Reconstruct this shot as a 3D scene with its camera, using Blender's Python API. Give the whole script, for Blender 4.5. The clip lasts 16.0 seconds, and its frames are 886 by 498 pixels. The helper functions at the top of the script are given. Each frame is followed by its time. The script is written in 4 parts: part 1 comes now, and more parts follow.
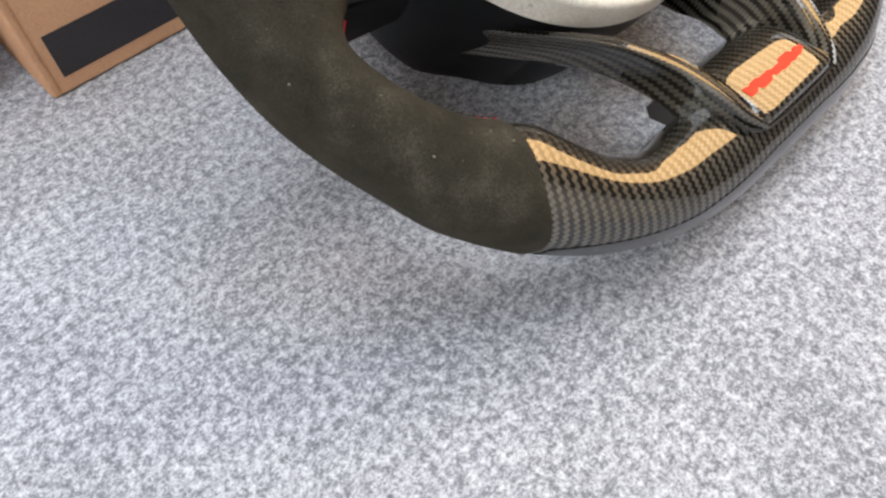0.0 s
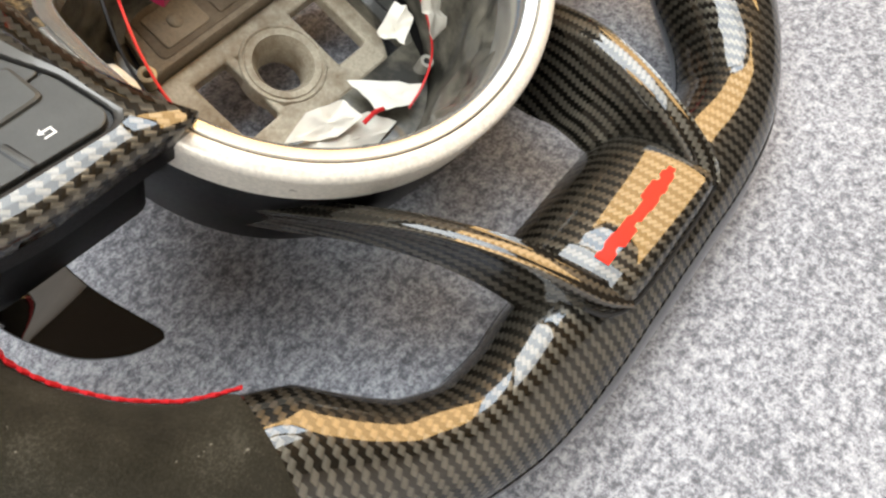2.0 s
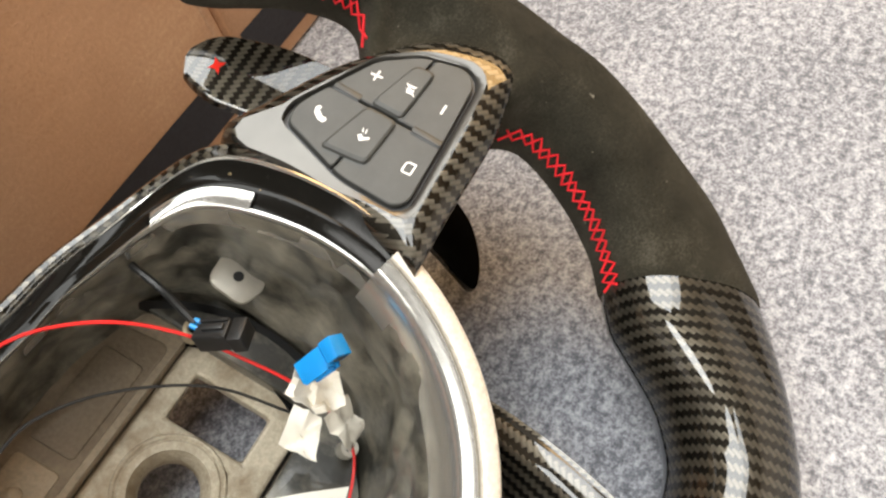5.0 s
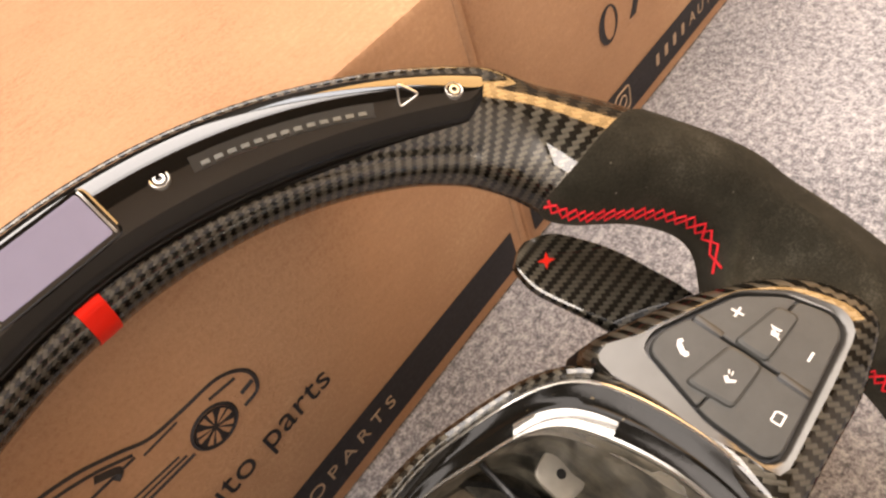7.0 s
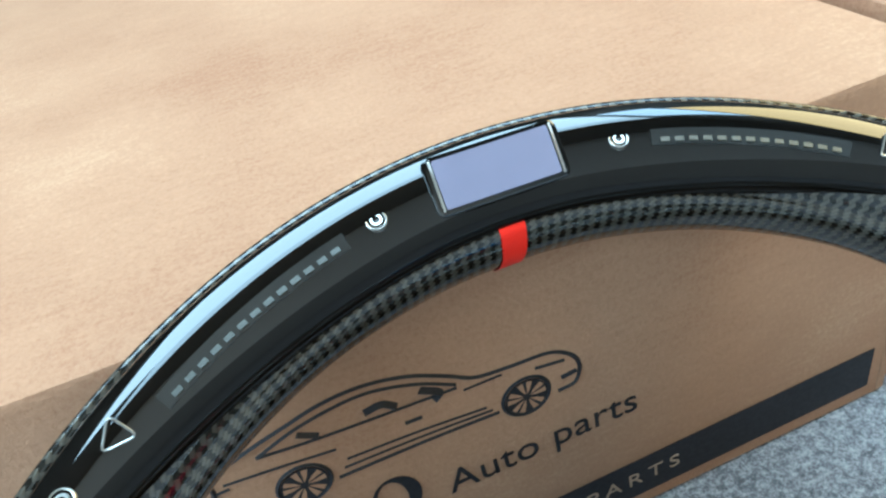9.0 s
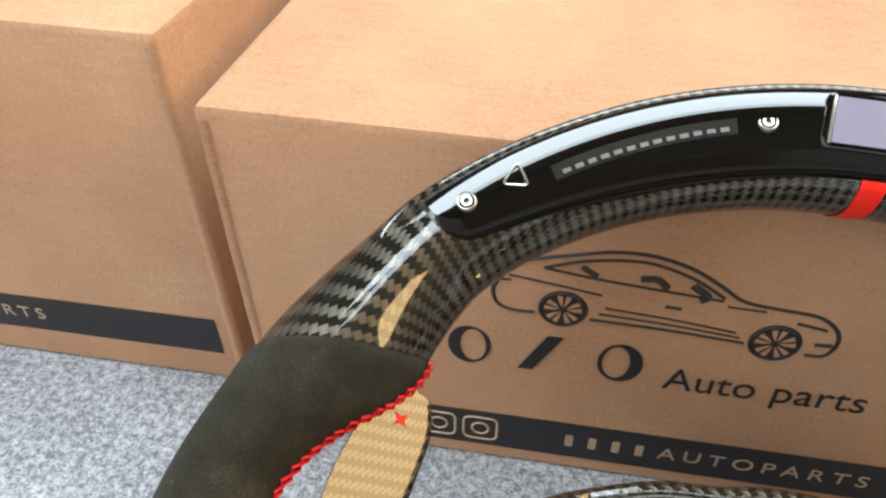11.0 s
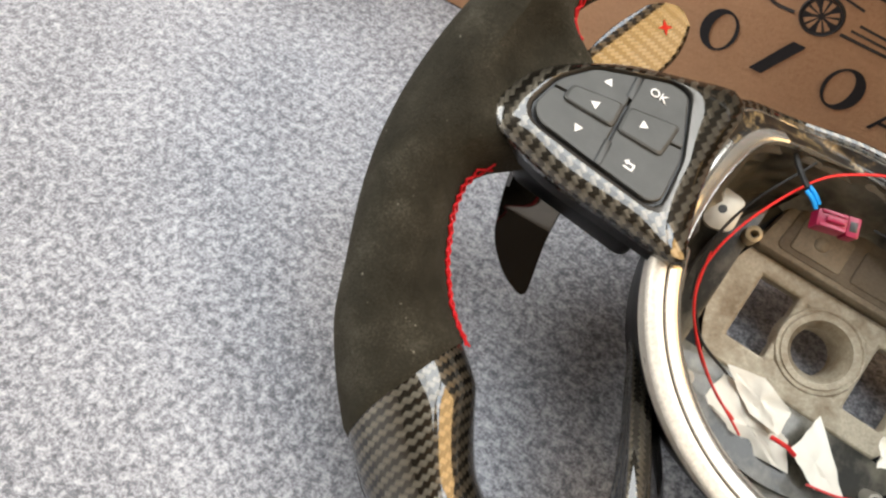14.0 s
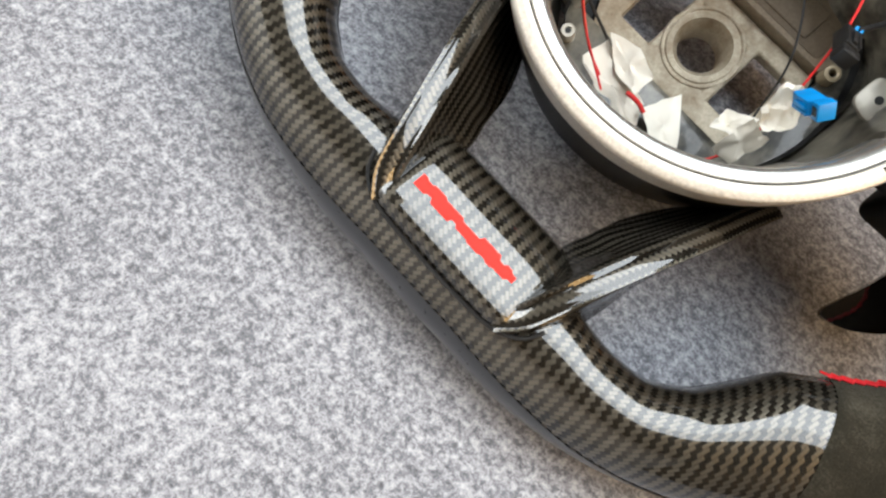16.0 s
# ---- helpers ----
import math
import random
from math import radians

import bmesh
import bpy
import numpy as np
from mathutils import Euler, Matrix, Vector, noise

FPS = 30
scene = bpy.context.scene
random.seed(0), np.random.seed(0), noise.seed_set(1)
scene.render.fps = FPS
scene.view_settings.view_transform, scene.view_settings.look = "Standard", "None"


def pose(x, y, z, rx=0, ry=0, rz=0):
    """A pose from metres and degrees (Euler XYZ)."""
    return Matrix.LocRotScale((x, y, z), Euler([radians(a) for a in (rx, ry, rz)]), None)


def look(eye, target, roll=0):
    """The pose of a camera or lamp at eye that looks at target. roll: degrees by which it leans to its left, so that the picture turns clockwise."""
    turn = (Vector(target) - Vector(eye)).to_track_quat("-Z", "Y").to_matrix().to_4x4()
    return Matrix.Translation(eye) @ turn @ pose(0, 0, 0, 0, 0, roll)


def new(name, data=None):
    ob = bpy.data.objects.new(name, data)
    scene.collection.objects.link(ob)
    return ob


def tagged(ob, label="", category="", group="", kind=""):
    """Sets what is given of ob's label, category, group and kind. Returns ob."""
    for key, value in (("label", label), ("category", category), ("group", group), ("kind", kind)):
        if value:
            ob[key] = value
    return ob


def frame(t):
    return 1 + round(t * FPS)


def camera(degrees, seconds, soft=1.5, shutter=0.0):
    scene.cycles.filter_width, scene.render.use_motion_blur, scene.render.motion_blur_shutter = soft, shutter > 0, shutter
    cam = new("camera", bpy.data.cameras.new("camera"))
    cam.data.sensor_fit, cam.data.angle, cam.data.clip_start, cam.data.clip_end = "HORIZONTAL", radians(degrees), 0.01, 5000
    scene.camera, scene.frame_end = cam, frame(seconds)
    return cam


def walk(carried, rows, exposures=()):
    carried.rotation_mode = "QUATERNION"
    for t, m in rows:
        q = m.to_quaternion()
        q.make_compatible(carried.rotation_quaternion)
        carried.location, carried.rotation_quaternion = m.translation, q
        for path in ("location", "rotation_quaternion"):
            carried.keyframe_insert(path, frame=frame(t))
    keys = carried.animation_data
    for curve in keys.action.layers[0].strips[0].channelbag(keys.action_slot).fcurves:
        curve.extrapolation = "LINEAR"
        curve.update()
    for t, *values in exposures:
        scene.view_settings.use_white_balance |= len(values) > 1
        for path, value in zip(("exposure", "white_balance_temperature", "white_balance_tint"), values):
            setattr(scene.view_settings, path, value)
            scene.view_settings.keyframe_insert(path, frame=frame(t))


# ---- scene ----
cam = camera(63.6, 16.0, soft=2.35)
PATH = [
    (0, (0.0035, 0.0006, 0.2525), (0.772, 0.862, -1.381), -3.2),
    (0.5, (0.0357, 0.0098, 0.2470), (0.791, 0.856, -1.4), -5.9),
    (1, (0.0719, 0.0202, 0.2456), (0.806, 0.843, -1.423), -8.2),
    (1.5, (0.1057, 0.0249, 0.2425), (0.822, 0.828, -1.443), -10.1),
    (2, (0.1346, 0.0287, 0.2387), (0.849, 0.819, -1.454), -11.3),
    (2.5, (0.1619, 0.0335, 0.2358), (0.894, 0.823, -1.45), -12.3),
    (3, (0.1920, 0.0391, 0.2361), (0.94, 0.792, -1.459), -13.1),
    (3.2, (0.2015, 0.0427, 0.2342), (0.978, 0.784, -1.453), -12.2),
    (5.3, (0.2731, 0.1095, 0.2648), (1.106, 0.878, -1.384), -18.4),
    (5.5, (0.2759, 0.1168, 0.2725), (1.105, 0.92, -1.361), -19.3),
    (6, (0.2730, 0.1322, 0.2879), (1.09, 1.061, -1.284), -21.8),
    (6.5, (0.2681, 0.1485, 0.3008), (1.055, 1.171, -1.227), -23.1),
    (7, (0.2623, 0.1633, 0.3052), (1.024, 1.288, -1.163), -22.9),
    (7.5, (0.2532, 0.1763, 0.3037), (0.953, 1.419, -1.099), -21.9),
    (8, (0.2434, 0.1835, 0.3016), (0.85, 1.559, -1.018), -20.2),
    (8.5, (0.2300, 0.1845, 0.3014), (0.687, 1.679, -0.947), -18.1),
    (9, (0.2201, 0.1839, 0.2995), (0.522, 1.753, -0.903), -15.4),
    (9.2, (0.2151, 0.1830, 0.2987), (0.452, 1.771, -0.894), -14.3),
    (11.3, (0.1708, 0.1252, 0.3088), (-0.186, 1.588, -1.008), 0.5),
    (11.5, (0.1670, 0.1153, 0.3100), (-0.229, 1.546, -1.03), 1.1),
    (12, (0.1585, 0.0913, 0.3097), (-0.283, 1.462, -1.079), 2.5),
    (12.5, (0.1562, 0.0672, 0.3063), (-0.335, 1.381, -1.12), 4.0),
    (13, (0.1606, 0.0447, 0.2999), (-0.358, 1.276, -1.188), 6.1),
    (13.5, (0.1690, 0.0270, 0.2869), (-0.331, 1.205, -1.25), 10.0),
    (14, (0.1787, 0.0081, 0.2742), (-0.313, 1.126, -1.31), 13.1),
    (14.5, (0.1956, -0.0014, 0.2719), (-0.224, 1.0, -1.408), 17.8),
    (15, (0.2243, -0.0175, 0.2649), (-0.177, 0.913, -1.459), 22.0),
    (15.5, (0.2617, -0.0316, 0.2539), (-0.122, 0.873, -1.488), 25.9),
    (16, (0.2977, -0.0380, 0.2439), (-0.028, 0.874, -1.506), 29.0),
]
walk(cam, [(t, look(eye, target, roll)) for t, eye, target, roll in PATH],
     exposures=[(0, 0.03, 5900, 8), (1, 0.05, 6050, 7), (3, 0.08, 6100, 6), (5.5, 0.05, 6550, 8), (6, 0.1, 6700, 10), (7, 0.05, 7200, 17), (7.5, 0.05, 7300, 16), (8, 0.05, 6300, 10), (8.5, 0.05, 5300, -2), (9, 0.04, 4400, -14), (11.5, 0.25, 5950, 4), (12.5, 0.38, 6200, 6), (13, 0.28, 6250, 7), (14, -0.05, 6250, 7), (16, -0.12, 5950, 6)])

# ---------------------------------------------------------------- light
world = bpy.data.worlds.new("sky")
scene.world = world
world.use_nodes = True
wn = world.node_tree.nodes
sky = wn.new("ShaderNodeTexSky")
sky.sky_type, sky.sun_disc = "NISHITA", False
sky.sun_elevation, sky.sun_rotation = radians(48), radians(250)
world.node_tree.links.new(sky.outputs[0], wn["Background"].inputs[0])
wn["Background"].inputs[1].default_value = 0.08


def opening_light(name, eye, target, w, h, watts, color):
    """An area lamp in an opening of the unseen room."""
    la = new(name, bpy.data.lights.new(name, "AREA"))
    la.data.shape, la.data.size, la.data.size_y, la.data.energy, la.data.color = "RECTANGLE", w, h, watts, color
    la.matrix_world = look(eye, target)


opening_light("sky_and_fill_glow", (0.55, 0.8, 2.31), (0.55, 0.8, 0), 2.2, 1.6, 78, (1.0, 0.985, 0.955))
# Added pane: lights the carton fronts and widens the mirrored strip on the rim.
opening_light("sky_and_fill_glow", (0.775, -0.225, 2.31), (0.775, -0.225, 0), 1.75, 0.45, 12, (1.0, 0.985, 0.955))
# Added fill for the carton fronts and left carpet; no such skylight known.
opening_light("sky_and_fill_glow", (-2.4, -0.7, 2.31), (-2.4, -0.7, 0), 2.0, 2.0, 116, (1.0, 0.97, 0.92))
# Unseen sources of the pale and orange reflections, set as window panes.
opening_light("fanlight_glow", (1.71, 0.45, 2.06), (0.2, 0.45, 1.8), 1.1, 0.4, 9, (0.9, 0.95, 1.0))
opening_light("window_glow", (1.71, 0.1, 1.3), (0.2, 0.1, 1.3), 1.5, 1.06, 36, (1.0, 0.59, 0.22))


# ---------------------------------------------------------------- materials
def material(name):
    m = bpy.data.materials.new(name)
    m.use_nodes = True
    n, l = m.node_tree.nodes, m.node_tree.links
    return m, n, l, n["Principled BSDF"]


def setin(node, **kw):
    for k, v in kw.items():
        node.inputs[k.replace("_", " ")].default_value = v


def math_node(n, l, op, a, b=None, c=None):
    q = n.new("ShaderNodeMath")
    q.operation = op
    for i, v in enumerate((a, b, c)):
        if v is None:
            continue
        if isinstance(v, (int, float)):
            q.inputs[i].default_value = v
        else:
            l.new(v, q.inputs[i])
    return q.outputs[0]


def ramp(n, l, fac, stops):
    r = n.new("ShaderNodeValToRGB")
    e = r.color_ramp.elements
    while len(e) < len(stops):
        e.new(0.5)
    for q, (p, c) in zip(e, stops):
        q.position, q.color = p, (*c, 1)
    l.new(fac, r.inputs[0])
    return r.outputs[0]


def noise_tex(n, l, coord, scale, detail=3.0, rough=0.55):
    t = n.new("ShaderNodeTexNoise")
    setin(t, Scale=scale, Detail=detail, Roughness=rough)
    l.new(coord, t.inputs["Vector"])
    return t.outputs["Fac"]


def bump(n, l, height, strength, distance, bsdf, before=None):
    b = n.new("ShaderNodeBump")
    setin(b, Strength=strength, Distance=distance)
    l.new(height, b.inputs["Height"])
    if before is not None:
        l.new(before, b.inputs["Normal"])
    l.new(b.outputs[0], bsdf.inputs["Normal"])
    return b.outputs[0]


def plain(name, color, rough=0.5, metal=0.0, coat=0.0, grain=0.0, scale=400.0, vary=0.25, spec=0.5, ior=1.5):
    """A surface with fine grain and a slow drift of its tone."""
    m, n, l, p = material(name)
    co = n.new("ShaderNodeTexCoord").outputs["Object"]
    f = noise_tex(n, l, co, scale * 0.08, 4)
    dark = [c * (1 - vary) for c in color]
    light = [min(1, c * (1 + vary)) for c in color]
    l.new(ramp(n, l, f, [(0.3, dark), (0.7, light)]), p.inputs["Base Color"])
    setin(p, Metallic=metal, Coat_Weight=coat, Coat_Roughness=0.04, Coat_IOR=ior, Specular_IOR_Level=spec)
    f2 = noise_tex(n, l, co, scale, 5)
    r = math_node(n, l, "MULTIPLY_ADD", f2, rough * 0.5, rough * 0.75)
    l.new(r, p.inputs["Roughness"])
    if grain:
        bump(n, l, f2, grain, 0.0006, p)
    return m


def carbon(name, tow=0.00145, light=(0.135, 0.12, 0.093)):
    """Clear-coated 2x2 twill."""
    m, n, l, p = material(name)
    uv = n.new("ShaderNodeUVMap")
    uv.uv_map = "UVMap"
    sep = n.new("ShaderNodeSeparateXYZ")
    l.new(uv.outputs[0], sep.inputs[0])
    d = tow * math.sqrt(2)
    u = math_node(n, l, "DIVIDE", math_node(n, l, "ADD", sep.outputs[0], sep.outputs[1]), d)
    v = math_node(n, l, "DIVIDE", math_node(n, l, "SUBTRACT", sep.outputs[0], sep.outputs[1]), d)
    i = math_node(n, l, "FLOOR", u)
    j = math_node(n, l, "FLOOR", v)
    k = math_node(n, l, "FLOORED_MODULO", math_node(n, l, "ADD", i, j), 4.0)
    mask = math_node(n, l, "LESS_THAN", k, 1.5)
    pu = math_node(n, l, "ABSOLUTE", math_node(n, l, "SINE", math_node(n, l, "MULTIPLY", u, math.pi)))
    pv = math_node(n, l, "ABSOLUTE", math_node(n, l, "SINE", math_node(n, l, "MULTIPLY", v, math.pi)))
    prof = n.new("ShaderNodeMix")
    l.new(mask, prof.inputs[0])
    l.new(pv, prof.inputs[2])
    l.new(pu, prof.inputs[3])
    fibre = n.new("ShaderNodeTexNoise")
    setin(fibre, Scale=2000.0, Detail=2.0)
    l.new(uv.outputs[0], fibre.inputs["Vector"])
    big = noise_tex(n, l, uv.outputs[0], 60, 2)
    g = math_node(n, l, "MULTIPLY_ADD", math_node(n, l, "POWER", prof.outputs[0], 0.5), 0.45, 0.55)
    g = math_node(n, l, "MULTIPLY", g, math_node(n, l, "MULTIPLY_ADD", fibre.outputs["Fac"], 0.7, 0.65))
    g = math_node(n, l, "MULTIPLY", g, math_node(n, l, "MULTIPLY_ADD", big, 0.6, 0.7))
    lev = math_node(n, l, "MULTIPLY_ADD", mask, 0.66, 0.15)
    l.new(ramp(n, l, math_node(n, l, "MULTIPLY", g, lev), [(0.0, (0.006, 0.0055, 0.0045)), (0.25, (0.024, 0.021, 0.016)), (1.0, light)]), p.inputs["Base Color"])
    tg = n.new("ShaderNodeTangent")
    tg.direction_type, tg.uv_map = "UV_MAP", "UVMap"
    l.new(tg.outputs[0], p.inputs["Tangent"])
    l.new(math_node(n, l, "MULTIPLY_ADD", mask, 0.25, 0.125), p.inputs["Anisotropic Rotation"])
    setin(p, Anisotropic=0.75, Roughness=0.40, Metallic=0.75, Specular_Tint=(0.16, 0.15, 0.13, 1.0), Specular_IOR_Level=0.1, Coat_Weight=1.0, Coat_Roughness=0.012, Coat_IOR=1.74)
    bump(n, l, prof.outputs[0], 0.25, 0.0003, p)
    return m


def suede():
    m, n, l, p = material("charcoal_suede")
    co = n.new("ShaderNodeTexCoord").outputs["Object"]
    f = noise_tex(n, l, co, 45, 4, 0.6)
    g = noise_tex(n, l, co, 1300, 4, 0.75)
    s = math_node(n, l, "MULTIPLY_ADD", g, 0.5, math_node(n, l, "MULTIPLY", f, 0.6))
    l.new(ramp(n, l, s, [(0.36, (0.009, 0.0082, 0.0058)), (0.6, (0.030, 0.0268, 0.019)), (0.78, (0.078, 0.071, 0.054))]), p.inputs["Base Color"])
    lint = n.new("ShaderNodeMix")
    lint.data_type = "RGBA"
    l.new(ramp(n, l, noise_tex(n, l, co, 420, 1, 0.5), [(0.785, (0, 0, 0)), (0.81, (1, 1, 1))]), lint.inputs[0])
    l.new(p.inputs["Base Color"].links[0].from_socket, lint.inputs[6])
    lint.inputs[7].default_value = (0.16, 0.145, 0.115, 1)
    l.new(lint.outputs[2], p.inputs["Base Color"])
    setin(p, Roughness=0.92, Sheen_Weight=0.06, Sheen_Roughness=0.5, Specular_IOR_Level=0.05)
    p.inputs["Sheen Tint"].default_value = (0.8, 0.72, 0.6, 1)
    b = n.new("ShaderNodeBump")
    setin(b, Strength=0.25, Distance=0.004)
    l.new(noise_tex(n, l, co, 70, 3), b.inputs["Height"])
    bump(n, l, g, 0.9, 0.0006, p, b.outputs[0])
    return m


def felt():
    m, n, l, p = material("grey_felt_carpet")
    co = n.new("ShaderNodeTexCoord").outputs["Object"]
    a = noise_tex(n, l, co, 235, 3, 0.62)
    b = noise_tex(n, l, co, 640, 3, 0.65)
    d = noise_tex(n, l, co, 1700, 2, 0.6)
    c = noise_tex(n, l, co, 14, 3)
    s = math_node(n, l, "ADD", math_node(n, l, "MULTIPLY", a, 0.42), math_node(n, l, "MULTIPLY", b, 0.40))
    s = math_node(n, l, "ADD", s, math_node(n, l, "MULTIPLY", d, 0.18))
    s = math_node(n, l, "ADD", s, math_node(n, l, "MULTIPLY_ADD", c, 0.12, -0.06))
    l.new(ramp(n, l, s, [(0.375, (0.10, 0.102, 0.113)), (0.46, (0.18, 0.184, 0.204)), (0.53, (0.33, 0.335, 0.362)), (0.625, (0.505, 0.51, 0.535))]), p.inputs["Base Color"])
    setin(p, Roughness=0.95, Specular_IOR_Level=0.1, Sheen_Weight=0.2)
    bump(n, l, s, 0.4, 0.002, p)
    return m


def cardboard():
    m, n, l, p = material("brown_cardboard")
    co = n.new("ShaderNodeTexCoord").outputs["Object"]
    mp = n.new("ShaderNodeMapping")
    mp.inputs["Scale"].default_value = (0.25, 1.0, 1.0)
    l.new(co, mp.inputs["Vector"])
    a = noise_tex(n, l, mp.outputs[0], 260, 4, 0.65)
    b = noise_tex(n, l, co, 9, 3)
    fl = noise_tex(n, l, co, 520, 5, 0.75)
    s = math_node(n, l, "ADD", math_node(n, l, "MULTIPLY", a, 0.16), math_node(n, l, "MULTIPLY", b, 0.4))
    s = math_node(n, l, "ADD", s, math_node(n, l, "MULTIPLY", fl, 0.44))
    l.new(ramp(n, l, s, [(0.34, (0.33, 0.165, 0.088)), (0.46, (0.42, 0.238, 0.135)), (0.55, (0.465, 0.27, 0.155)), (0.68, (0.58, 0.37, 0.22))]), p.inputs["Base Color"])
    setin(p, Roughness=0.72, Specular_IOR_Level=0.3)
    wide = n.new("ShaderNodeBump")
    setin(wide, Strength=0.14, Distance=0.003)
    l.new(noise_tex(n, l, co, 130, 4, 0.6), wide.inputs["Height"])
    bump(n, l, fl, 0.55, 0.0012, p, wide.outputs[0])
    return m


def patched(name, base, patch, lo, hi, scale, rough, metal=0.0, coat=0.0, grain=0.3, stretch=1.0, spec=0.5):
    """A surface with ragged patches of another tone: dirt, chips or stains."""
    m, n, l, p = material(name)
    co = n.new("ShaderNodeTexCoord").outputs["Object"]
    mp = n.new("ShaderNodeMapping")
    mp.inputs["Scale"].default_value = (1.0, stretch, 1.0)
    l.new(co, mp.inputs["Vector"])
    a = noise_tex(n, l, mp.outputs[0], scale, 7, 0.68)
    f = noise_tex(n, l, co, 700, 4, 0.7)
    mix = n.new("ShaderNodeMix")
    mix.data_type = "RGBA"
    r = ramp(n, l, a, [(lo, (0, 0, 0)), (hi, (1, 1, 1))])
    l.new(r, mix.inputs[0])
    l.new(ramp(n, l, f, [(0.3, [c * 0.8 for c in base]), (0.7, [c * 1.2 for c in base])]), mix.inputs[6])
    mix.inputs[7].default_value = (*patch, 1)
    l.new(mix.outputs[2], p.inputs["Base Color"])
    setin(p, Metallic=metal, Coat_Weight=coat, Coat_Roughness=0.05, Specular_IOR_Level=spec)
    l.new(math_node(n, l, "MULTIPLY_ADD", a, rough * 0.9, rough * 0.55), p.inputs["Roughness"])
    bump(n, l, f, grain, 0.0004, p)
    return m


CARBON = carbon("carbon_twill")
CARBON_WIDE = carbon("wide_carbon_twill", tow=0.0017)
SUEDE = suede()
FELT = felt()
CARD = cardboard()
PIANO = plain("piano_black", (0.003, 0.0027, 0.0023), 0.06, coat=1.0, vary=0.1, spec=0.12, ior=1.9)
SOFT_BLACK = plain("smooth_black", (0.006, 0.0048, 0.0038), 0.10, vary=0.15, spec=0.3)
BLACK = plain("black_plastic", (0.005, 0.005, 0.0052), 0.38, grain=0.15, scale=900, spec=0.13)
BLACK_GLOSS = patched("worn_black_gloss", (0.006, 0.0055, 0.0045), (0.30, 0.23, 0.13), 0.66, 0.69, 150, 0.16, grain=0.05, spec=0.22)
# Pale patches hold both dust and the streaky reflections of the well.
WELL = patched("dusty_streaked_black_plastic", (0.024, 0.023, 0.0185), (0.22, 0.20, 0.155), 0.42, 0.68, 42, 0.34, coat=0.4, grain=0.2, stretch=0.6)
PEELED = patched("peeled_black_gloss", (0.012, 0.010, 0.008), (0.24, 0.175, 0.085), 0.52, 0.64, 200, 0.34, coat=0.15, grain=0.1)
SILVER = patched("satin_silver_trim", (0.70, 0.65, 0.565), (0.46, 0.385, 0.28), 0.64, 0.80, 50, 0.34, metal=0.2, grain=0.1)
CAST = patched("stained_cast_alloy", (0.46, 0.405, 0.305), (0.20, 0.145, 0.085), 0.46, 0.68, 38, 0.55, metal=0.15, grain=0.5)
CAST_DARK = patched("dark_mottled_casting", (0.14, 0.108, 0.072), (0.24, 0.195, 0.135), 0.5, 0.75, 40, 0.5, metal=0.15, grain=0.5)
CAST_BROWN = patched("brown_stained_casting", (0.23, 0.185, 0.13), (0.38, 0.325, 0.24), 0.5, 0.75, 40, 0.55, metal=0.15, grain=0.6)
ZINC = plain("dull_zinc", (0.52, 0.49, 0.42), 0.4, metal=0.5, grain=0.2, vary=0.3)
SATIN = plain("satin_grey_chrome", (0.50, 0.49, 0.46), 0.22, metal=0.8, vary=0.1)
SURROUND = plain("reflection_grey_surround", (0.10, 0.095, 0.087), 0.32, metal=0.6, coat=0.35, vary=0.15)
STEEL = plain("zinc_steel", (0.55, 0.53, 0.49), 0.3, metal=0.9, vary=0.1)
SLATE = plain("slate_black_lacquer", (0.022, 0.023, 0.026), 0.3, coat=0.6, vary=0.15)
KEY = plain("grey_rubber_key", (0.048, 0.049, 0.046), 0.5, grain=0.1, scale=1500, vary=0.15)
WHITE = plain("white_print", (0.75, 0.74, 0.72), 0.6, vary=0.05)
INK = plain("black_print", (0.016, 0.014, 0.017), 0.65, vary=0.2)
TAN_PRINT = plain("bare_card_print", (0.42, 0.30, 0.20), 0.7, vary=0.15)
RED = plain("red_lacquer", (0.80, 0.018, 0.006), 0.5, coat=0.06, vary=0.08, spec=0.2)
THREAD = plain("red_thread", (0.62, 0.012, 0.02), 0.6, vary=0.2)
WIRE_RED = plain("red_wire", (0.6, 0.02, 0.02), 0.35, vary=0.15)
WIRE_BLACK = plain("black_wire", (0.012, 0.012, 0.012), 0.4)
BLUE = plain("blue_plug", (0.01, 0.24, 0.62), 0.35)
MAGENTA = plain("magenta_plug", (0.26, 0.006, 0.045), 0.35)
PAPER = plain("white_tape", (0.74, 0.70, 0.61), 0.7, grain=0.2, scale=300, vary=0.08)
SCREEN = plain("blank_screen", (0.20, 0.188, 0.27), 0.5, vary=0.08)
SMOKED = plain("smoked_lens", (0.025, 0.025, 0.024), 0.12, coat=1.0)
LED = plain("pale_led", (0.058, 0.056, 0.043), 0.4)
BRASS = plain("dull_brass", (0.36, 0.30, 0.20), 0.45, metal=0.35)

K = 0.001


# ---------------------------------------------------------------- mesh helpers
def part(name, bm, mat, parent=None, label="", smooth=True, m=None, sharp=38):
    me = bpy.data.meshes.new(name)
    bm.to_mesh(me)
    bm.free()
    if smooth:
        for f in me.polygons:
            f.use_smooth = True
        me.set_sharp_from_angle(angle=radians(sharp))
    me.materials.append(mat)
    ob = new(name, me)
    if m is not None:
        ob.matrix_basis = m
    if parent is not None:
        ob.parent = parent
    if label:
        tagged(ob, label)
    return ob


def uv_layer(bm):
    return bm.loops.layers.uv.get("UVMap") or bm.loops.layers.uv.new("UVMap")


